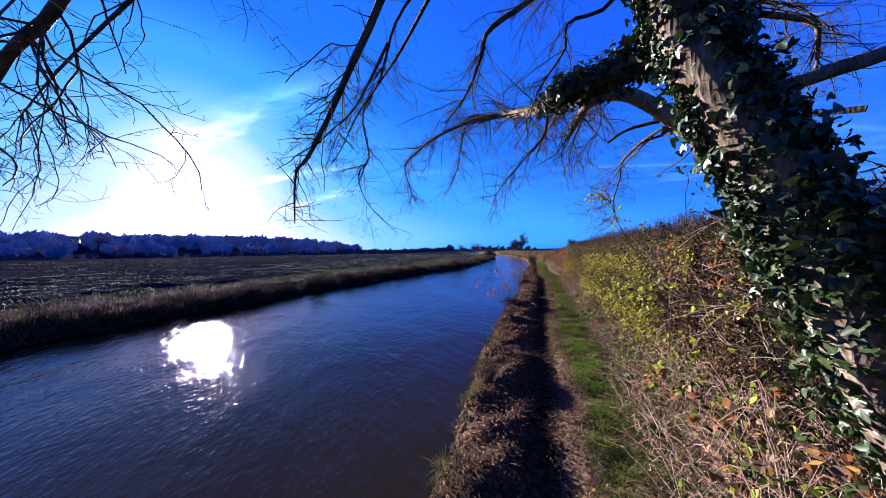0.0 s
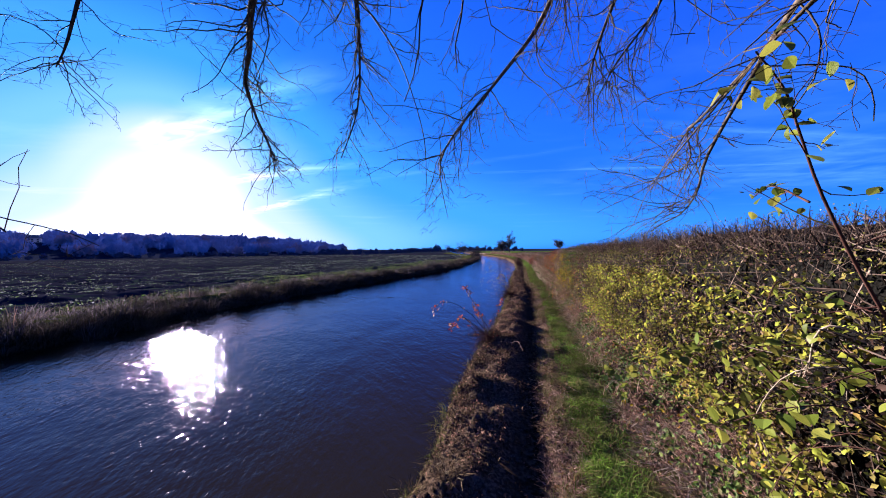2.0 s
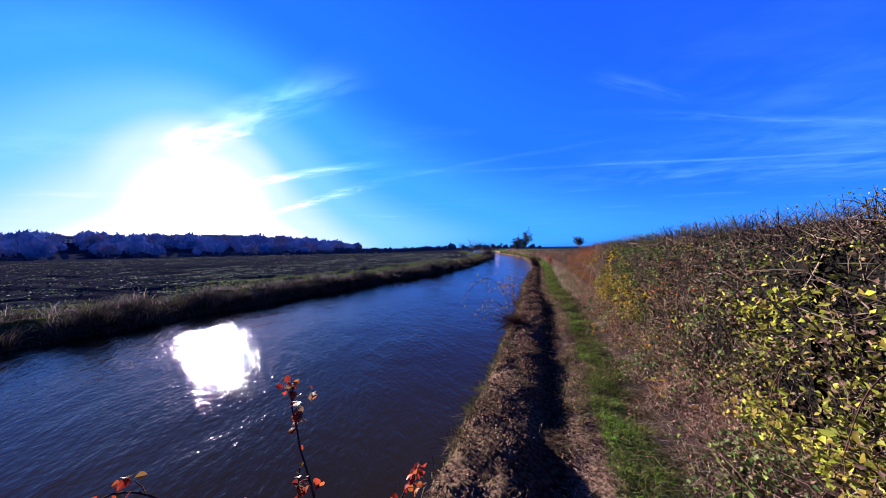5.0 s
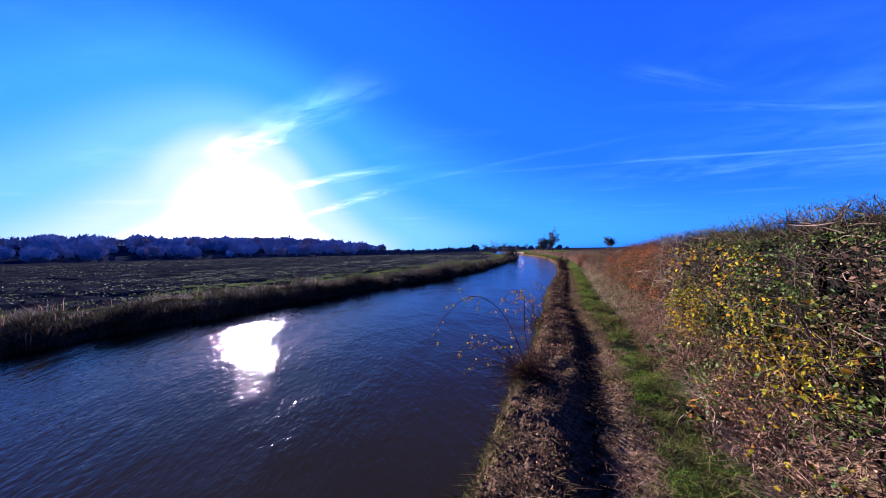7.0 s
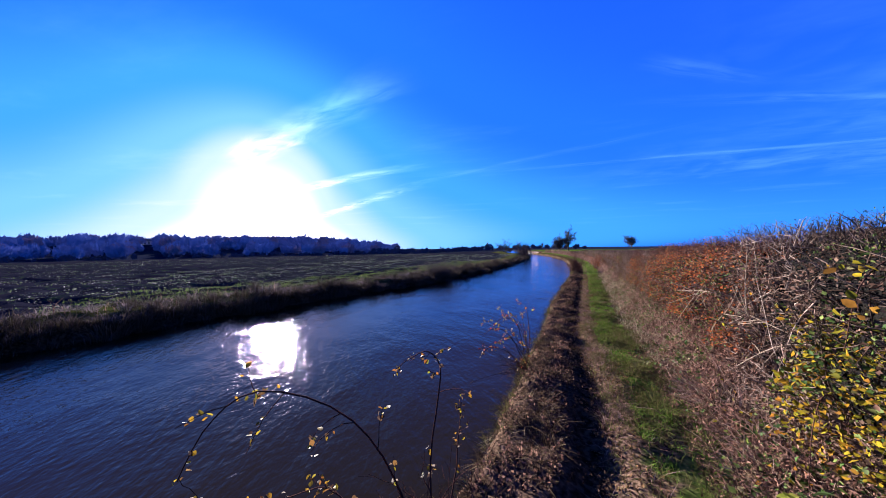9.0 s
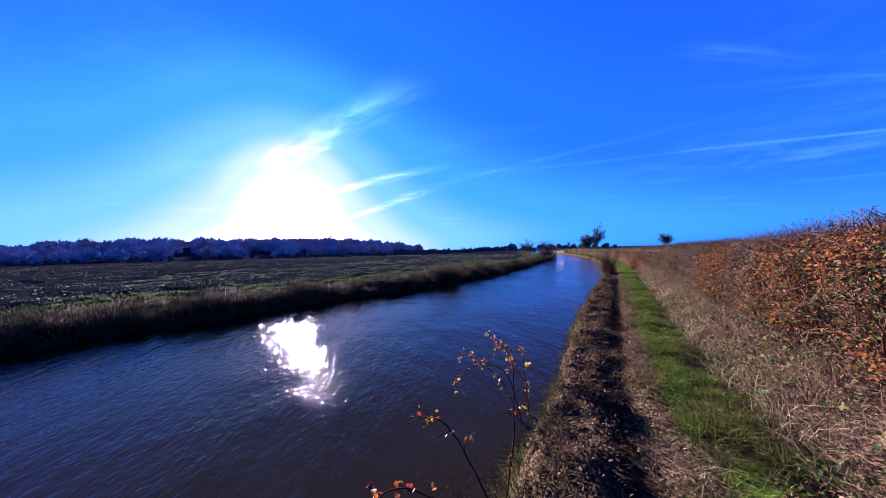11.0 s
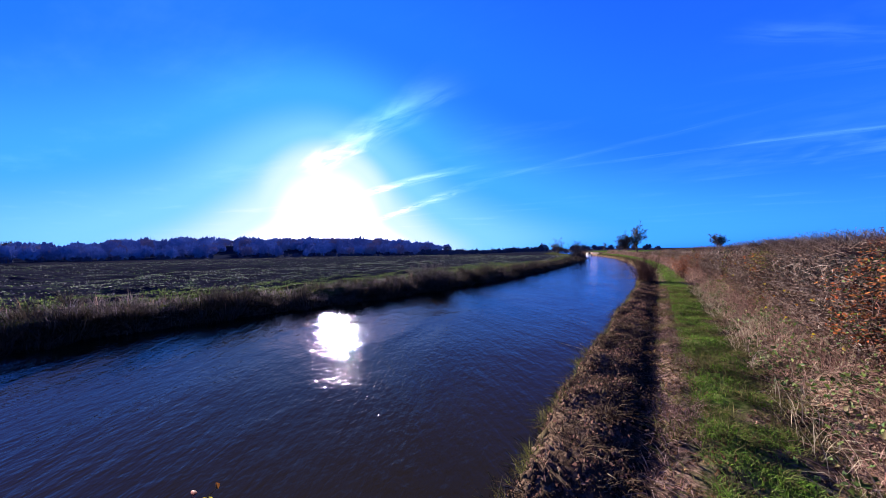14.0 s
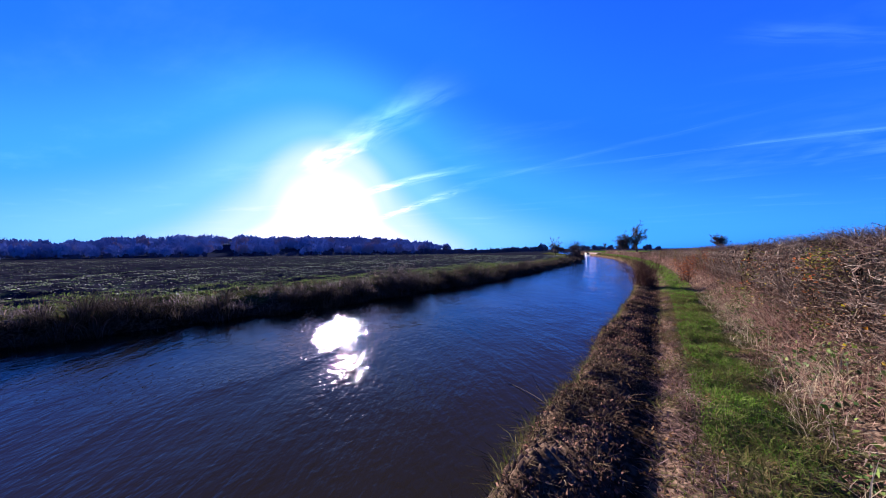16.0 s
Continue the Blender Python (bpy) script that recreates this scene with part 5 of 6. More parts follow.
    near = L([(1.3, -1.2, 4.4), (1.0, -1.15, 3.6), (.76, -1.1, 3.09), (.62, -1.1, 2.81), (.52, -1.1, 2.59), (.38, -1.1, 2.34), (.31, -1.1, 2.24), (.29, -1.08, 1.98)], .03, .003, 26)
    near2 = L([(.6, -1.8, 4.2), (.2, -1.77, 3.2), (-.13, -1.75, 2.68), (-.3, -1.75, 2.54), (-.42, -1.75, 2.40), (-.6, -1.75, 2.2)], .03, .008, 18)
    high = L([(2.45, -.25, 4.9), (2.2, .2, 4.55), (1.89, .5, 4.41), (1.47, .7, 4.27), (1.39, .9, 4.11), (1.2, 1.2, 3.82), (.9, 1.5, 3.6)], .045, .008, 22)
    high2 = L([(2.6, -.4, 4.2), (2.45, 0, 3.9), (2.14, .1, 3.84), (2.14, .22, 3.67), (1.96, .5, 3.45), (1.9, .7, 3.2)], .022, .005, 18)
    left = L([(2.3, -.1, 5.6), (1.2, .6, 5.3), (.4, 1.0, 4.8), (.14, 1.2, 4.36), (0, 1.35, 4.14), (-.29, 1.5, 3.77), (-.25, 1.65, 3.2), (-.43, 1.68, 2.95), (-.33, 1.85, 2.52), (.1, 1.95, 2.08)], .024, .003, 34)
    left2 = L([(.2, 1.1, 4.5), (-.4, 1.5, 3.9), (-.85, 1.6, 3.58), (-1.41, 1.7, 3.08), (-1.47, 1.8, 2.61)], .02, .003, 20)
    left3 = L([(1.2, .6, 5.3), (.0, 2.4, 5.2), (-.9, 3.0, 4.6), (-1.4, 3.2, 3.9), (-1.6, 3.25, 3.65)], .03, .004, 18)
    left4 = L([(1.0, -.2, 5.3), (0, -.5, 4.8), (-1.0, -.6, 4.0), (-1.7, -.7, 3.3), (-2.0, -.8, 2.8)], .03, .004, 20)
    beyond = L([(1.12, 3.3, 4.22), (1.35, 4.0, 4.1), (1.55, 4.5, 3.5), (1.56, 4.8, 2.99), (1.53, 5.0, 2.8), (1.49, 5.3, 2.56)], .008, .002, 22)
    right = L([(2.72, -.4, 3.9), (3.65, .3, 4.01), (4.37, .4, 3.91), (4.55, .5, 3.78), (4.63, .6, 3.54)], .04, .012, 18)
    right2 = L([(3.65, .3, 4.01), (4.4, .9, 4.5), (5.2, 1.3, 4.7), (5.9, 1.6, 4.6)], .03, .008, 16)
    upper = [L([(2.3, -.1, 5.8), (2.4 + dx, .2 + dy, 7.2), (2.6 + 2 * dx, .3 + 2 * dy, 8.6)], .07, .015, 12) for dx, dy in ((-.9, .3), (.5, -.6), (.8, .7), (-.3, -.9))]

    def furrowed(line, sides, depth):
        """A stem with ridged bark."""
        pts, rad = line
        v, f = tubes([line], sides)
        c = np.repeat(pts, sides, 0)
        i, j = np.arange(len(v)) // sides, np.arange(len(v)) % sides
        ridge = np.abs(vnoise(j * 1.7, i * .32, 1.0, 77)) + .5 * np.abs(vnoise(j * 3.1, i * .8, 1.0, 78))
        lump = vnoise(j * 6.0 / sides, i * .13, 1.0, 79)
        return c + (v - c) * (1 + .12 * lump + depth * (ridge - .4))[:, None], f

    v, f = furrowed(trunk, 30, .11)
    add_mesh("trunk", v, [f], M_BARK, root, False, "furrowed pale bark, half hidden by ivy")
    v, f = furrowed(bare, 22, .035)
    add_mesh("trunk", v, [f], M_PALEBARK, root, True, "bare pale stem arching out of the hedge")
    limbs = [reach, ivy_arm, onward, stub, over, fork, fork2, fork3, hook, droop, droop2, droop3, side, side2, broken, near, near2, high, high2, left, left2, left3, left4, beyond, right, right2] + upper
    pale = (ivy_arm, stub, droop)
    for l in limbs:
        q = l[0] + np.cumsum(rg.normal(0, .10, l[0].shape) * l[1][:, None], 0) * (0 if any(l is q_ for q_ in pale) else .5)
        v, f = knobbly((q, l[1]), 9, rg, .08)
        add_mesh("limb", v, [f], M_BARK if l[1][0] > .034 and l is not high else M_BRANCH, root, True)
    # boughs off the limbs, crooked and short, and twigs off those
    boughs = []

    def fan(line, lo, hi, n, length, bias, thick, droop_=.03):
        pts, rad = line
        for _ in range(int(n * 1.5)):
            i = min(int(rg.uniform(lo, hi) * len(pts)), len(pts) - 2)
            t = pts[i + 1] - pts[i]
            t = t / (np.linalg.norm(t) + 1e-9)
            d = t * .8 + np.array(bias) + rg.normal(0, .7, 3)
            boughs.append(crooked(pts[i], d, length * rg.uniform(.5, 1.3), min(thick * .8, rad[i] * .8), .002, rg, 10, .19, droop_))

    fan(ivy_arm, .45, 1.0, 22, .8, (-.1, .2, -.1), .011)
    fan(hook, .2, 1.0, 9, .7, (-.1, .3, -.1), .009)
    fan(bare, .74, 1.0, 9, .8, (-.1, .3, .05), .010)
    fan(onward, .0, .98, 36, .75, (-.1, .15, -.35), .008)
    fan(over, .1, .98, 34, .7, (-.1, .2, -.35), .008)
    fan(fork, .15, .98, 52, .75, (-.1, .2, -.25), .008)
    fan(fork2, .1, .98, 30, .7, (0, .2, -.3), .008)
    fan(fork3, .1, .98, 26, .7, (.05, .1, -.3), .007)
    fan(droop, .32, .98, 8, .6, (-.5, .3, .1), .006)
    fan(droop2, .2, .98, 7, .5, (-.3, .3, -.1), .005)
    fan(droop3, .2, .98, 6, .6, (-.5, .3, .1), .005)
    fan(droop, .5, .95, 5, 1.0, (-1.3, .2, .05), .005)
    fan(droop3, .35, .95, 3, .95, (-1.3, .2, .1), .004)
    fan(side, .3, 1.0, 6, .4, (-.2, .2, .1), .005)
    fan(near, .25, .95, 8, .5, (-.1, .1, -.4), .005)
    fan(near2, .2, .95, 12, .7, (.1, .15, -.4), .006)
    fan(high, .15, .98, 24, .8, (-.2, .3, -.25), .008)
    fan(high2, .15, .98, 14, .6, (-.2, .3, -.2), .006)
    fan(left, .3, .98, 26, .75, (-.2, .1, -.4), .007)
    fan(left2, .2, .98, 16, .7, (-.2, .1, -.4), .006)
    fan(left3, .2, .98, 14, .6, (-.1, .1, -.2), .006)
    fan(left4, .2, .98, 22, .9, (-.2, .1, -.4), .007)
    fan(right, .2, .98, 16, .7, (.2, .3, .1), .008)
    fan(right2, .1, .98, 22, .8, (.2, .2, -.1), .008)
    for u in upper:
        fan(u, .2, 1.0, 8, 1.2, (0, 0, .4), .012)
    twigs = []
    for b in boughs:
        branching(b, rg, 2, .5, 1, 1.7, .2, .012, twigs, .0012, .72)
    for l in (onward, over, fork, fork2, left, left2, left3, left4, droop, droop3, near, high):
        branching((l[0], np.minimum(l[1], .006)), rg, 1, .14, 2, 1.6, .2, .02, twigs, .0013, .75)

    def clear(line):
        """Keeps the way along the path free of twigs."""
        p = line[0] + o
        over_path = np.abs(p[:, 0] - (1.7 + 0.2 * p[:, 1])) < .75
        return not (p[over_path, 2] < 2.45).any() and p[:, 2].min() > 1.9 and p[:, 1].max() < (4.75 if p[-1, 0] < 3 else 4.45) and not ((p[:, 1] > 3.75) & (p[:, 0] < 3) & (p[:, 2] < 1.94 + .5 * (p[:, 1] - 3.62))).any()

    for b in boughs:
        if clear(b):
            v, f = tubes([b], 5)
            add_mesh("bough", v, [f], M_BRANCH, root, True)
    v, f = tubes([t for t in twigs if clear(t)], 3)
    tagged(add_mesh("twig_spray", v, [f], M_TREETWIG, root), kind="stuff")
    # ivy: leaves standing off the bark
    sets = []

    def ivy(line, lo, hi, n, off, size, open_side=.35):
        pts, rad = line
        u = rg.uniform(lo, hi, n) * (len(pts) - 1)
        i = np.minimum(u.astype(int), len(pts) - 2)
        p = pts[i] + (pts[i + 1] - pts[i]) * (u - i)[:, None]
        d = rg.normal(0, 1, (n, 3))
        d /= np.linalg.norm(d, axis=1)[:, None]
        patch = vnoise(u * .35, np.arctan2(d[:, 2], d[:, 0]) * 1.6, 1.0, 83)
        keep = (d @ np.array([-.84, -.47, -.26]) + .35 * patch < open_side) | (rg.random(n) < .05)
        p, d, i = p[keep], d[keep], i[keep]
        w = p + d * (rad[i] + np.minimum(rg.gamma(2.0, off / 2, len(p)), off * 2.2))[:, None]
        sets.append(ivy_leaves(w, size, rg, d))

    ivy(trunk, .02, .80, 12000, .04, .06, .72)
    ivy(trunk, .10, .78, 8000, .075, .062, .45)
    ivy(trunk, .05, .34, 1000, .08, .062, 2.0)
    ivy(ivy_arm, .0, .52, 2600, .05, .052, .8)
    ivy(bare, .05, .26, 500, .05, .06, .6)
    lv, lf = join(sets)
    tagged(add_mesh("ivy", lv, [lf], M_IVY, root, False, "glossy dark ivy round the stem"), kind="stuff")
    return root


big_tree()


# ---- sticks, leafy sprays and cut branches in front of the hedge ----


def spray(pts, r0, mat, label, seed, n=40, leaf=.06, start=.35, lm=None):
    """A leafy shoot sticking out of the hedge."""
    rg = np.random.default_rng(seed)
    o = np.array(pts[0], float)
    root = empty("leafy_shoot", *o, label, "shoot")
    line = limb(np.array(pts) - o, r0, r0 * .3, 18)
    side = branching(line, rg, 1, .22, 1, .9, .15, 0, None, .0013, .6)
    v, f = tubes([line], 5)
    add_mesh("stem", v, [f], M_CANE, root)
    if side:
        v, f = tubes(side, 3)
        tagged(add_mesh("shoot_tangle", v, [f], M_CANE, root), kind="stuff")
    if n:
        q = np.concatenate([line[0][int(18 * start):]] + [s[0][2:] for s in side])
        p = q[rg.integers(0, len(q), n)] + rg.normal(0, .018, (n, 3))
        if isinstance(lm, str):
            leaf_pieces(root, p, leaf * 1.1, M_LEAF[lm], rg)
        else:
            lv, lf = leaves(p, leaf, rg, None, .68)
            tagged(add_mesh("leafage", lv, [lf], lm, root), kind="stuff")
    return root


spray([(4.1, 2.2, 1.3), (3.75, 2.15, 1.8), (3.5, 2.1, 2.2), (3.41, 2.1, 2.47), (3.25, 2.0, 2.6), (3.0, 1.85, 2.66)], .008, M_CANE, "thin rose shoot with yellow-green leaves above the hedge", 51, 54, .050, .45, "lime")
spray([(3.5, 2.15, 2.2), (3.6, 2.4, 2.32), (3.7, 2.6, 2.3)], .005, M_CANE, "side shoot of yellow-green leaves above the hedge", 57, 22, .048, .3, "lime")
spray([(4.35, 1.8, 1.5), (4.31, 1.85, 2.0), (4.45, 2.1, 2.6), (4.6, 2.25, 2.9), (4.4, 2.2, 3.0), (4.05, 2.08, 2.93)], .007, M_CANE, "tall rose shoot with a few dark leaves", 52, 16, .06, .7, "dark")
for i, (bx, by, bz) in enumerate([(3.62, 1.35, 1.3), (3.55, 1.75, 1.05), (3.66, 2.2, 1.2), (3.75, 2.9, 1.3), (3.78, 3.3, 1.05)]):
    spray([(bx + .35, by - .1, bz - .2), (bx + .1, by, bz + .08), (bx - .12, by + .1, bz + .04), (bx - .3, by + .22, bz - .12)], .005, M_CANE, "bramble shoot with large yellow-green leaves out of the hedge", 650 + i, 26, .064, .2, "lime")


def bramble(x, y, wide, high, mats, label, seed, n=34, leaf=.075):
    """A low bramble: arching stems with leaves in threes."""
    rg = np.random.default_rng(seed)
    z = float(ground_z(x, y))
    root = empty("bramble", x, y, z, label, "bramble")
    lines, pts_ = [], []
    for _ in range(9):
        az, l, h = rg.uniform(0, 2 * math.pi), wide * rg.uniform(.5, 1.1), high * rg.uniform(.5, 1.1)
        u = np.linspace(0, 1, 8)
        p = np.stack([math.cos(az) * l * u, math.sin(az) * l * u, h * 3.6 * u * (1 - .82 * u) * .75], -1) + np.cumsum(rg.normal(0, .015, (8, 3)), 0)
        lines.append((p, np.linspace(.0045, .0018, 8)))
        pts_.append(p[2:])
    v, f = tubes(lines, 4)
    tagged(add_mesh("stem_tangle", v, [f], M_PALESTEM, root), kind="stuff")
    q = np.concatenate(pts_)
    for i, mt in enumerate(mats):
        c = q[rg.integers(0, len(q), n // len(mats) // 3 + 1)] + rg.normal(0, .03, (n // len(mats) // 3 + 1, 3))
        leaf_pieces(root, np.repeat(c, 3, 0) + rg.normal(0, .012, (3 * len(c), 3)), leaf, M_LEAF[mt], rg)
    return root


for bx, by, bh, i in ((3.22, -1.15, .85, 0), (3.12, -.75, 1.0, 1), (3.3, -.42, 1.0, 2), (3.42, -.1, .8, 3)):
    bramble(bx, by, .4, bh, ("dark", "orange", "lime", "brown"), "tall bramble with dark and orange leaves beside the ivy", 960 + i, 48, .065)
for i in range(15):
    rr = np.random.default_rng(900 + i)
    by = -1.5 + i * .27 if i < 11 else (4.6, 6.0, 12.6, 14.0)[i - 11]
    bramble(float(axis_x(by)) + rr.uniform(3.05, 3.5), by, rr.uniform(.3, .5), rr.uniform(.35, .7), (("orange", "dark", "lime"), ("dark", "brown", "orange"), ("dark", "lime", "dark"))[i % 3], "low bramble with orange, dark and yellow-green leaves at the hedge foot", 920 + i, 42, .07)
for i in range(12):
    rr = np.random.default_rng(1500 + i)
    by, bz = .7 + i * .27, rr.uniform(.55, 1.5)
    bx = float(axis_x(by)) + rr.uniform(3.35, 3.5)
    spray([(bx + .35, by - .1, bz - .2), (bx + .1, by, bz + .08), (bx - .1, by + .1, bz + .04), (bx - .25, by + .22, bz - .12)], .005, M_CANE, "bramble shoot with large yellow-green leaves out of the hedge", 1550 + i, 22, .06, .2, "lime")
for i in range(40):
    rr = np.random.default_rng(500 + i)
    yy = rr.uniform(-.6, 9.0) if i < 28 else rr.uniform(11.3, 14.8)
    zz, cc = rr.uniform(.5, 1.75), rr.uniform(3.45, 3.65)
    xx = float(axis_x(yy))
    out = rr.uniform(.15, .45)
    bend = rr.normal(0, .25)
    lm, what = ((M_LIME, "yellow-green"), (M_YELLOW, "yellow"))[int(i >= 28)]
    spray([(xx + cc + .3, yy, zz - .15), (xx + cc, yy + bend * .4, zz + .1), (xx + cc - out * .7, yy + bend, zz), (xx + cc - out, yy + bend * 1.3, zz - .3)], .005, M_CANE, "arching bramble shoot with " + what + " leaves out of the hedge", 600 + i, int(rr.integers(24, 50)), rr.uniform(.042, .058) if i < 28 else rr.uniform(.035, .05), .15, lm)


def dead_stick(pts, r0, label, mat, seed, forks=0):
    rg = np.random.default_rng(seed)
    o = np.array(pts[0], float)
    line = limb(np.array(pts) - o, r0, r0 * .35, 14)
    v, f = tubes([line], 6)
    ob = add_mesh("dead_branch", v, [f], mat, None, True)
    ob.location = o
    for tw in branching(line, rg, 1, .4, 1, .7, .1, 0, None, .003, forks) if forks else ():
        v, f = tubes([tw], 4)
        add_mesh("fork", v, [f], mat, ob)
    return tagged(ob, label, "branch")


dead_stick([(4.6, -.6, 2.2), (4.12, -.3, 2.21), (3.88, -.1, 2.16), (3.62, .1, 2.1)], .038, "broken pale branch lying across the hedge top", M_BARK, 61, .5)
for i in range(14):
    rr = np.random.default_rng(1200 + i)
    yy, zz = rr.uniform(-.7, 1.2), rr.uniform(1.1, 2.05)
    xx = float(axis_x(yy)) + rr.uniform(3.5, 3.9)
    dead_stick([(xx + .3, yy - .25, zz - .05), (xx + rr.normal(-.05, .06), yy + .1, zz + rr.normal(.04, .08)), (xx - rr.uniform(.15, .4), yy + rr.uniform(.2, .6), zz + rr.normal(0, .12))], rr.uniform(.005, .010), "bare bleached stick lying across the hedge by the tree", M_STICK, 1300 + i, .4)
for i in range(26):
    rr = np.random.default_rng(200 + i)
    yy = rr.uniform(-.8, 2.6) if i < 18 else rr.uniform(13.5, 17)
    zz = rr.uniform(.6, 1.7)
    xx = float(axis_x(yy)) + 3.75
    dead_stick([(xx + .35, yy - .2, zz), (xx + rr.normal(-.05, .1), yy + rr.normal(.1, .2), zz + rr.normal(.05, .2)), (xx + rr.normal(-.2, .12), yy + rr.normal(.25, .35), zz + rr.normal(.0, .35))], rr.uniform(.005, .010), "bare bleached hedge stick poking out towards the path", M_STICK, 300 + i, .35)
dead_stick([(3.1, 7.2, -.02), (3.2, 6.9, .10), (3.23, 6.62, .02)], .009, "pale broken stick lying on the verge", M_PINK, 62)


dead_stick([(6.5, 25.4, -.34), (6.33, 25.5, -.39), (6.04, 25.82, -.42), (5.69, 26.1, -.45)], .008, "dark dead branch lying out in the water from the bank", M_BRANCH, 63, .5)


# ---- distance: trees, woods, houses, boats ----


def bare_tree(x, y, h, label, seed, mat, spread_=.8, n=14):
    """A bare winter tree: tapered trunk, limbs and a twiggy crown."""
    rg = np.random.default_rng(seed)
    root = empty("bare_tree", x, y, float(ground_z(x, y)) - .1, label, "tree")
    trunk = crooked((0, 0, 0), (rg.normal(0, .05), rg.normal(0, .05), 1), h * .55, h * .03, h * .014, rg, 8, .06)
    v, f = tubes([trunk], 7)
    add_mesh("trunk", v, [f], M_BRANCH, root, True)
    limbs, twigs = [], []
    for i in range(n):
        j = int(rg.integers(2, 8))
        l = crooked(trunk[0][j], (rg.normal(0, spread_), rg.normal(0, spread_), 1), h * rg.uniform(.3, .5), h * .012, h * .004, rg, 8, .14)
        limbs.append(l)
        branching(l, rg, 2, .42, 1, .9, .16, 0, twigs, h * .0026, .7)
    for l in limbs:
        v, f = tubes([l], 5)
        add_mesh("limb", v, [f], M_BRANCH, root)
    v, f = tubes(twigs, 3)
    tagged(add_mesh("crown", v, [f], mat, root), kind="stuff")
    tips = np.concatenate([t[0][2:] for t in twigs])
    q = tips[rg.integers(0, len(tips), 220 * n)] + rg.normal(0, h * .02, (220 * n, 3))
    v, f = chips(q, h * .022, rg, None, .35)
    tagged(add_mesh("outer_growth", v, [f], mat, root), kind="stuff")
    return root


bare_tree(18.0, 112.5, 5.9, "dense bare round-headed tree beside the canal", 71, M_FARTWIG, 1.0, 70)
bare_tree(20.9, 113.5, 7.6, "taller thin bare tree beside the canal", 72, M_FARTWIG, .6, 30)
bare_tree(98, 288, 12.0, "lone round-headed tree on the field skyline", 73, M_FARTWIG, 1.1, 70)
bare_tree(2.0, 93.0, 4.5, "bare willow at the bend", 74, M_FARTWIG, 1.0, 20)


def wood(name, spots, label, seed, mat=None, dense=150):
    """A far belt of bare trees: crowns of many small upright twig sprays with an uneven, airy outline."""
    rg = np.random.default_rng(seed)
    V = []
    for x, y, h in spots:
        z = float(ground_z(x, y))
        p = rg.normal(0, 1, (dense, 3))
        p /= np.linalg.norm(p, axis=1)[:, None]
        p *= (rg.random(dense) ** .45)[:, None]
        w, tall = h * rg.uniform(.38, .62), h * rg.uniform(.42, .52)
        lump = 1 + .22 * np.sin(3 * np.arctan2(p[:, 1], p[:, 0]) + rg.uniform(0, 6)) * np.abs(p[:, 2])
        q = np.stack([x + p[:, 0] * w * lump, y + p[:, 1] * w * lump, z + h * .46 + p[:, 2] * tall * lump], -1)
        yaw = np.arctan2(10 - y, 4 - x) + rg.normal(0, .45, dense)
        side = np.stack([-np.sin(yaw), np.cos(yaw), np.zeros(dense)], -1)
        lean = rg.normal(0, .5, dense)[:, None]
        up = np.array([0, 0, 1.0]) * np.cos(lean) + side * np.sin(lean)
        out = side * np.cos(lean) - np.array([0, 0, 1.0]) * np.sin(lean)
        edge = np.linalg.norm(p, axis=1)
        a = (h * np.where(edge > .86, .10, .17) * rg.uniform(.6, 1.4, dense))[:, None]
        b = a * np.where(edge > .86, .30, .75)[:, None] * rg.uniform(.6, 1.2, dense)[:, None]
        V.append(np.stack([q - up * a * .7, q + out * b * .6, q + up * a, q - out * b * .6], 1).reshape(-1, 3))
    v = np.concatenate(V)
    o = (np.arange(len(v) // 4) * 4)[:, None]
    return tagged(add_mesh(name, v, [o + [0, 1, 2, 3]], mat or M_FARWOOD), label, "woodland", kind="stuff")


rg = np.random.default_rng(81)


def polar(az, dist):
    return 4 + dist * math.sin(radians(az)), 10 + dist * math.cos(radians(az))


hill = []
for _ in range(900):
    hill.append((*polar(rg.uniform(-106, -24), 215 + 250 * rg.random() ** .8), rg.uniform(4, 8.5)))
for _ in range(330):
    hill.append((*polar(rg.uniform(-104, -22), rg.uniform(425, 470)), rg.uniform(5.5, 11.5)))
for _ in range(120):
    hill.append((*polar(rg.uniform(-72, -30), rg.uniform(300, 420)), rg.uniform(8, 12)))
hill = [(hx, hy, h) for hx, hy, h in hill if not any(abs(math.degrees(math.atan2(hx - 4, hy - 10)) - a) < wide and math.hypot(hx - 4, hy - 10) < d + 4 for a, d, wide in ((-58.8, 455, .8), (-66.5, 440, .3)))]
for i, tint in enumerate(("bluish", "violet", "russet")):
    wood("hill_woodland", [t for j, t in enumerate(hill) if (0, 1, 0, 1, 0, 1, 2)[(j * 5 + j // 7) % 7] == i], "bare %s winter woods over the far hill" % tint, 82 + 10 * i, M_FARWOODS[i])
low = []
for _ in range(200):
    low.append((*polar(rg.uniform(-104, 12), rg.uniform(170, 240)), rg.uniform(1.5, 3.2)))
for _ in range(70):
    low.append((*polar(rg.uniform(-28, 12), rg.uniform(230, 330)), rg.uniform(2.8, 5)))
for _ in range(90):
    low.append((*polar(rg.choice([-24, -17.5, -12, -7.5]) + rg.normal(0, 1.8), rg.uniform(190, 270)), rg.uniform(1.5, 4.2)))
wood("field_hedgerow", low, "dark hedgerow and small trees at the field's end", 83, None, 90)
for i, (az, dist, h) in enumerate([(-22.6, 300, 8), (-19.3, 280, 6), (-14.2, 290, 6.5), (-3.2, 200, 6.5), (0.5, 210, 7), (4.6, 230, 6), (-79, 330, 13)]):
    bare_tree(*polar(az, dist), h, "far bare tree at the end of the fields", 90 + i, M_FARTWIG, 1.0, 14)

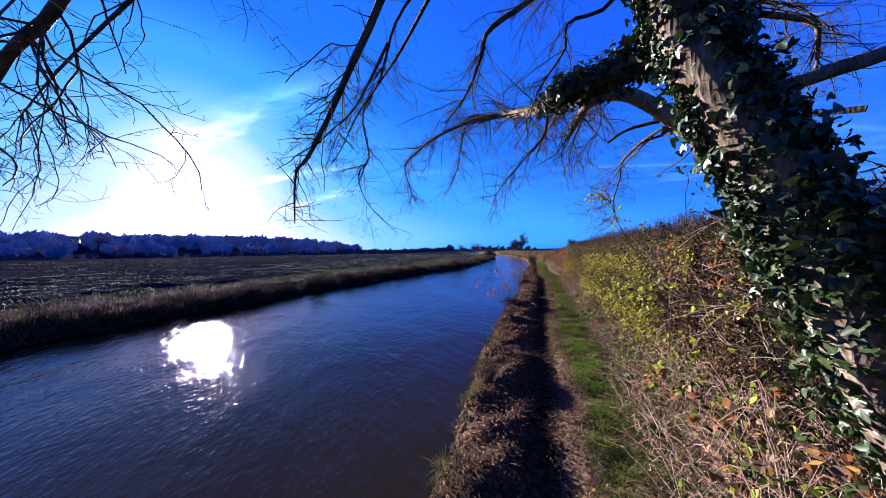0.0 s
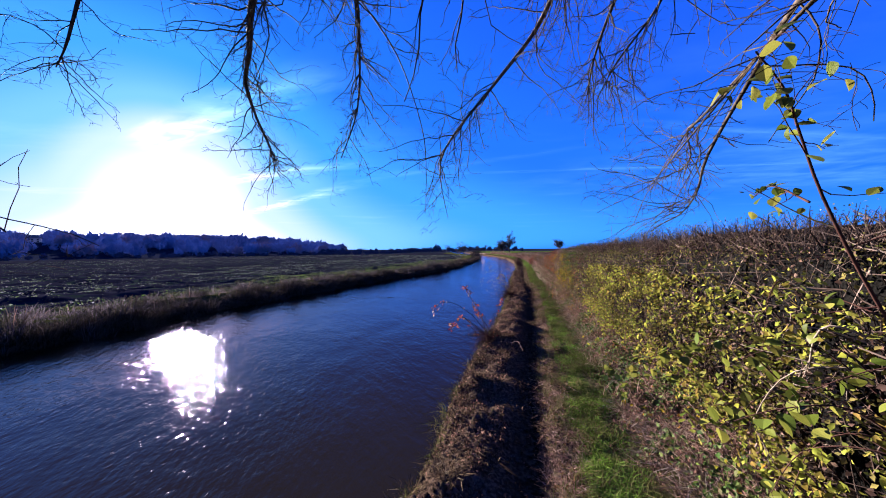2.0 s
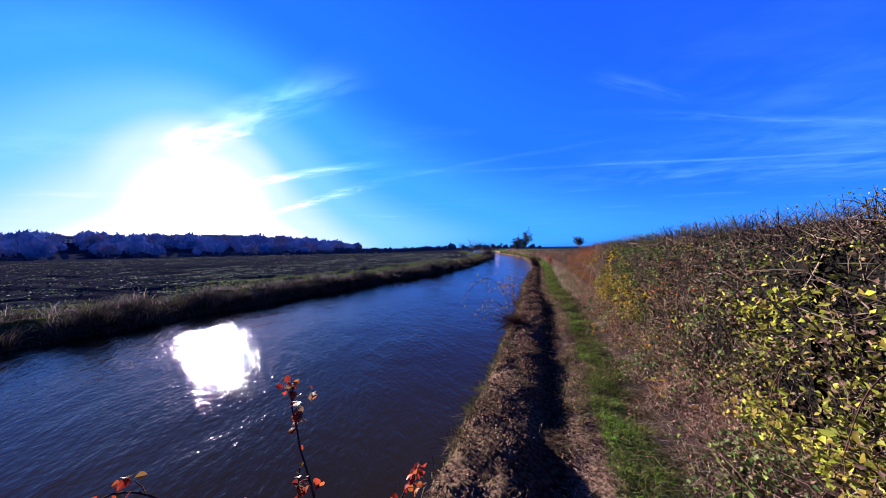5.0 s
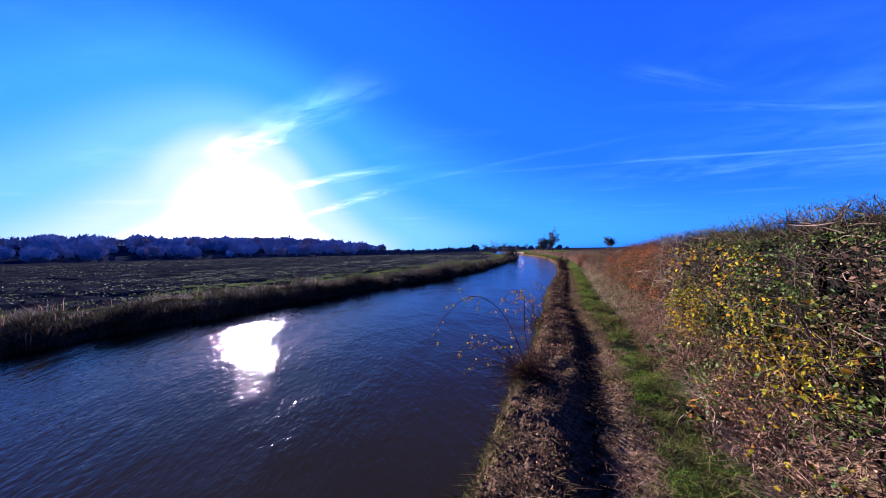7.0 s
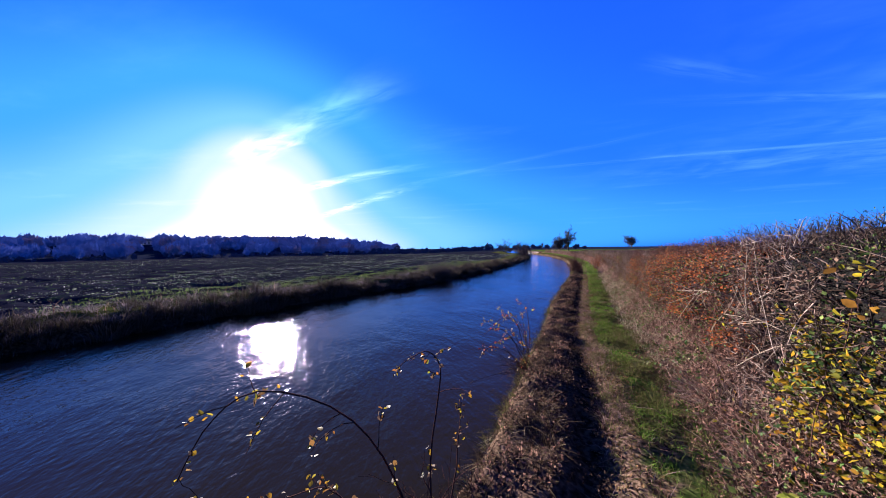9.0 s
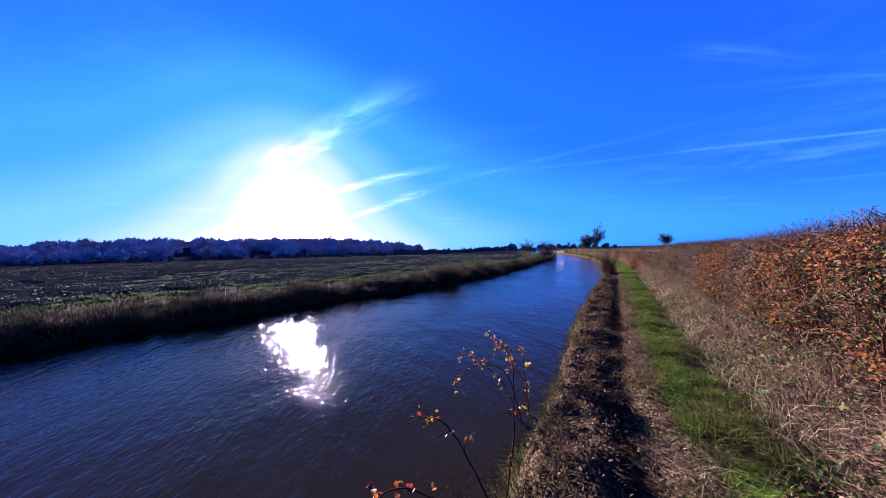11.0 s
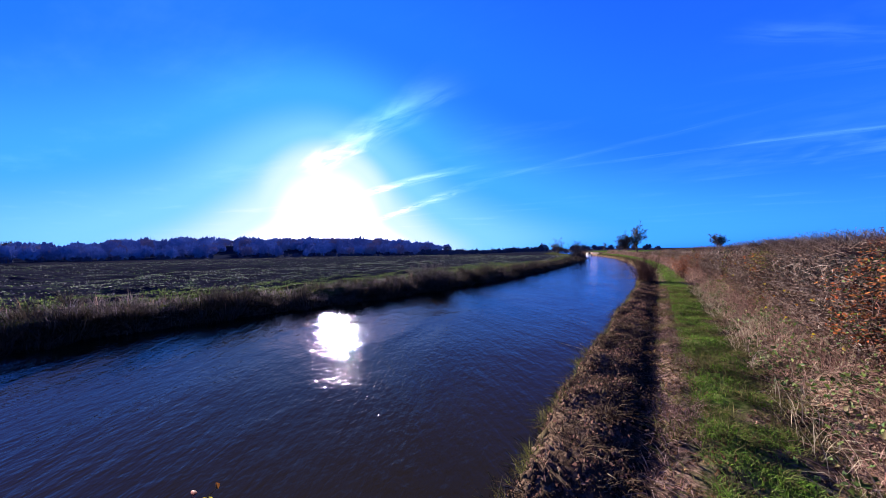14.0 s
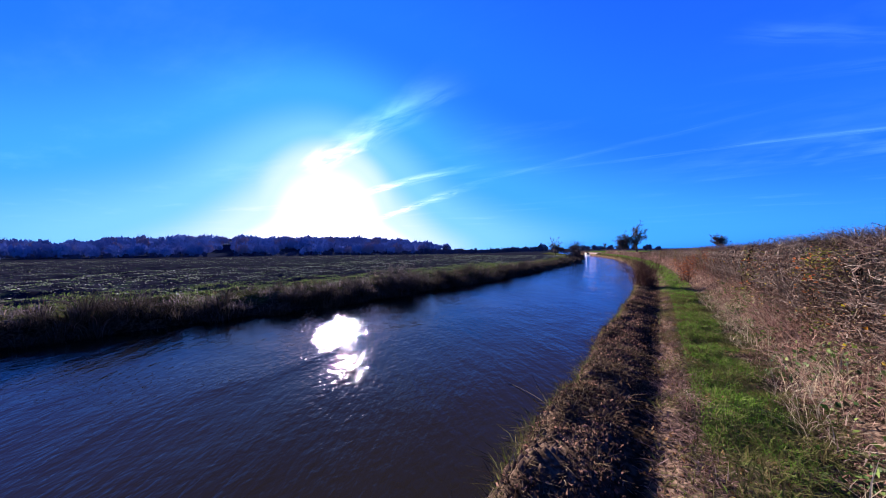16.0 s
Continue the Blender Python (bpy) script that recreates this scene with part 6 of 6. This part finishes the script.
M_WALL = plain_mat("house_render", (.30, .30, .30), .8, .08)
M_BRICK = plain_mat("house_brick", (.40, .26, .22), .85, .2)
M_SLATE = plain_mat("roof_slate", (.07, .065, .065), .8, .2)
M_PANE = plain_mat("window_glass", (.03, .035, .04), .1, .1)
M_CREAM = plain_mat("cream_paint", (.03, .029, .027), .6, .08)
M_REDP = plain_mat("red_paint", (.16, .03, .025), .6, .15)
M_NAVY = plain_mat("dark_hull_paint", (.03, .035, .05), .4, .2)


def box(bm, x0, x1, y0, y1, z0, z1, bevel=0.0):
    vs = [bm.verts.new(p) for p in ((x0, y0, z0), (x1, y0, z0), (x1, y1, z0), (x0, y1, z0), (x0, y0, z1), (x1, y0, z1), (x1, y1, z1), (x0, y1, z1))]
    for q in ((0, 3, 2, 1), (4, 5, 6, 7), (0, 1, 5, 4), (1, 2, 6, 5), (2, 3, 7, 6), (3, 0, 4, 7)):
        bm.faces.new([vs[i] for i in q])
    if bevel:
        bmesh.ops.bevel(bm, geom=bm.edges[:], offset=bevel, segments=2, affect="EDGES")


def house(x, y, w, d, h, turn, wall, label):
    root = empty("house", x, y, float(ground_z(x, y)) - .2, label, "house")
    root.rotation_euler = (0, 0, radians(turn))
    bm = bmesh.new()
    prof = [(-d / 2, 0), (d / 2, 0), (d / 2, h), (0, h + d * .42), (-d / 2, h)]
    a = [bm.verts.new((-w / 2, p, q)) for p, q in prof]
    b = [bm.verts.new((w / 2, p, q)) for p, q in prof]
    bm.faces.new(a)
    bm.faces.new(b[::-1])
    for i in range(5):
        if i in (2, 3):
            continue
        bm.faces.new((a[i], b[i], b[(i + 1) % 5], a[(i + 1) % 5]))
    part("wall", bm, wall, root)
    bm = bmesh.new()
    for s in (1, -1):
        q = [(-w / 2 - .3, s * (d / 2 + .3), h - .25), (w / 2 + .3, s * (d / 2 + .3), h - .25), (w / 2 + .3, 0, h + d * .42 + .05), (-w / 2 - .3, 0, h + d * .42 + .05)]
        lo = [bm.verts.new(p) for p in q]
        hi = [bm.verts.new((p[0], p[1], p[2] + .18)) for p in q]
        bm.faces.new(lo)
        bm.faces.new(hi[::-1])
        for i in range(4):
            bm.faces.new((lo[i], hi[i], hi[(i + 1) % 4], lo[(i + 1) % 4]))
    part("roof", bm, M_SLATE, root)
    bm = bmesh.new()
    box(bm, -w * .3 - .4, -w * .3 + .4, -.4, .4, h + d * .25, h + d * .42 + 1.3)
    part("chimney", bm, M_BRICK, root)
    for i in range(3):
        for zz in (1.0, h * .58):
            bm = bmesh.new()
            xx = (-.3 + .3 * i) * w
            box(bm, xx - .6, xx + .6, -d / 2 - .05, -d / 2 + .05, zz, zz + 1.2)
            part("window", bm, M_PANE, root)
    return root


for i, (az, dist, turn, big, white) in enumerate([(-58.8, 455, 50, 1.1, True), (-60.6, 440, 40, .8, False), (-63, 430, 70, .9, False), (-66.5, 440, 60, .9, True), (-52, 470, 30, .9, True), (-48.5, 480, 40, .9, True), (-69, 420, 80, .8, False), (-44, 470, 40, .9, True), (-32, 430, 20, .8, False)]):
    hx, hy = polar(az, dist)
    house(hx, hy, 9 * big, 6 * big, 4 * big, turn, M_WALL if white else M_BRICK, ("white rendered house among trees on the hill" if white else "red brick house among trees on the hill"))
house(*polar(-5.0, 260), 8, 5, 3.4, 70, M_CREAM, "white farmhouse with slate roof beyond the field")


def narrowboat(x, y, turn, length, label, top):
    root = empty("narrowboat", x, y, WATER - .25, label, "boat", "moored narrowboats")
    root.rotation_euler = (0, 0, radians(turn))
    root.scale = (.7, .8, .55)
    bm = bmesh.new()
    secs = [(-length / 2, .25, .95), (-length / 2 + 1.0, .8, .85), (-length / 2 + 2.5, 1.03, .78), (length / 2 - 1.5, 1.03, .78), (length / 2 - .3, .85, .82), (length / 2, .5, .85)]
    rings = [[bm.verts.new(p) for p in ((-w * .8, yy, 0), (w * .8, yy, 0), (w, yy, hh), (-w, yy, hh))] for yy, w, hh in secs]
    for a, b in zip(rings, rings[1:]):
        for i in range(4):
            bm.faces.new((a[i], a[(i + 1) % 4], b[(i + 1) % 4], b[i]))
    bm.faces.new(rings[0][::-1])
    bm.faces.new(rings[-1])
    part("hull", bm, M_NAVY, root)
    bm = bmesh.new()
    box(bm, -.85, .85, -length / 2 + 2.6, length / 2 - 2.2, .75, 1.75, .06)
    part("cabin", bm, top, root)
    bm = bmesh.new()
    box(bm, -.92, .92, -length / 2 + 2.5, length / 2 - 2.1, 1.75, 1.83, .03)
    part("cabin_roof", bm, M_SLATE, root)
    for s in (-1, 1):
        for j in range(4):
            bm = bmesh.new()
            yy = -length / 2 + 3.6 + j * (length - 7) / 4
            box(bm, s * .87 - .02, s * .87 + .02, yy, yy + .7, 1.15, 1.5)
            part("window", bm, M_PANE, root)
    return root


narrowboat(9.6, 121, 8, 8, "cream moored narrowboat with dark hull", M_CREAM)
narrowboat(11.4, 118, 30, 10, "low red moored narrowboat with dark hull", M_REDP)
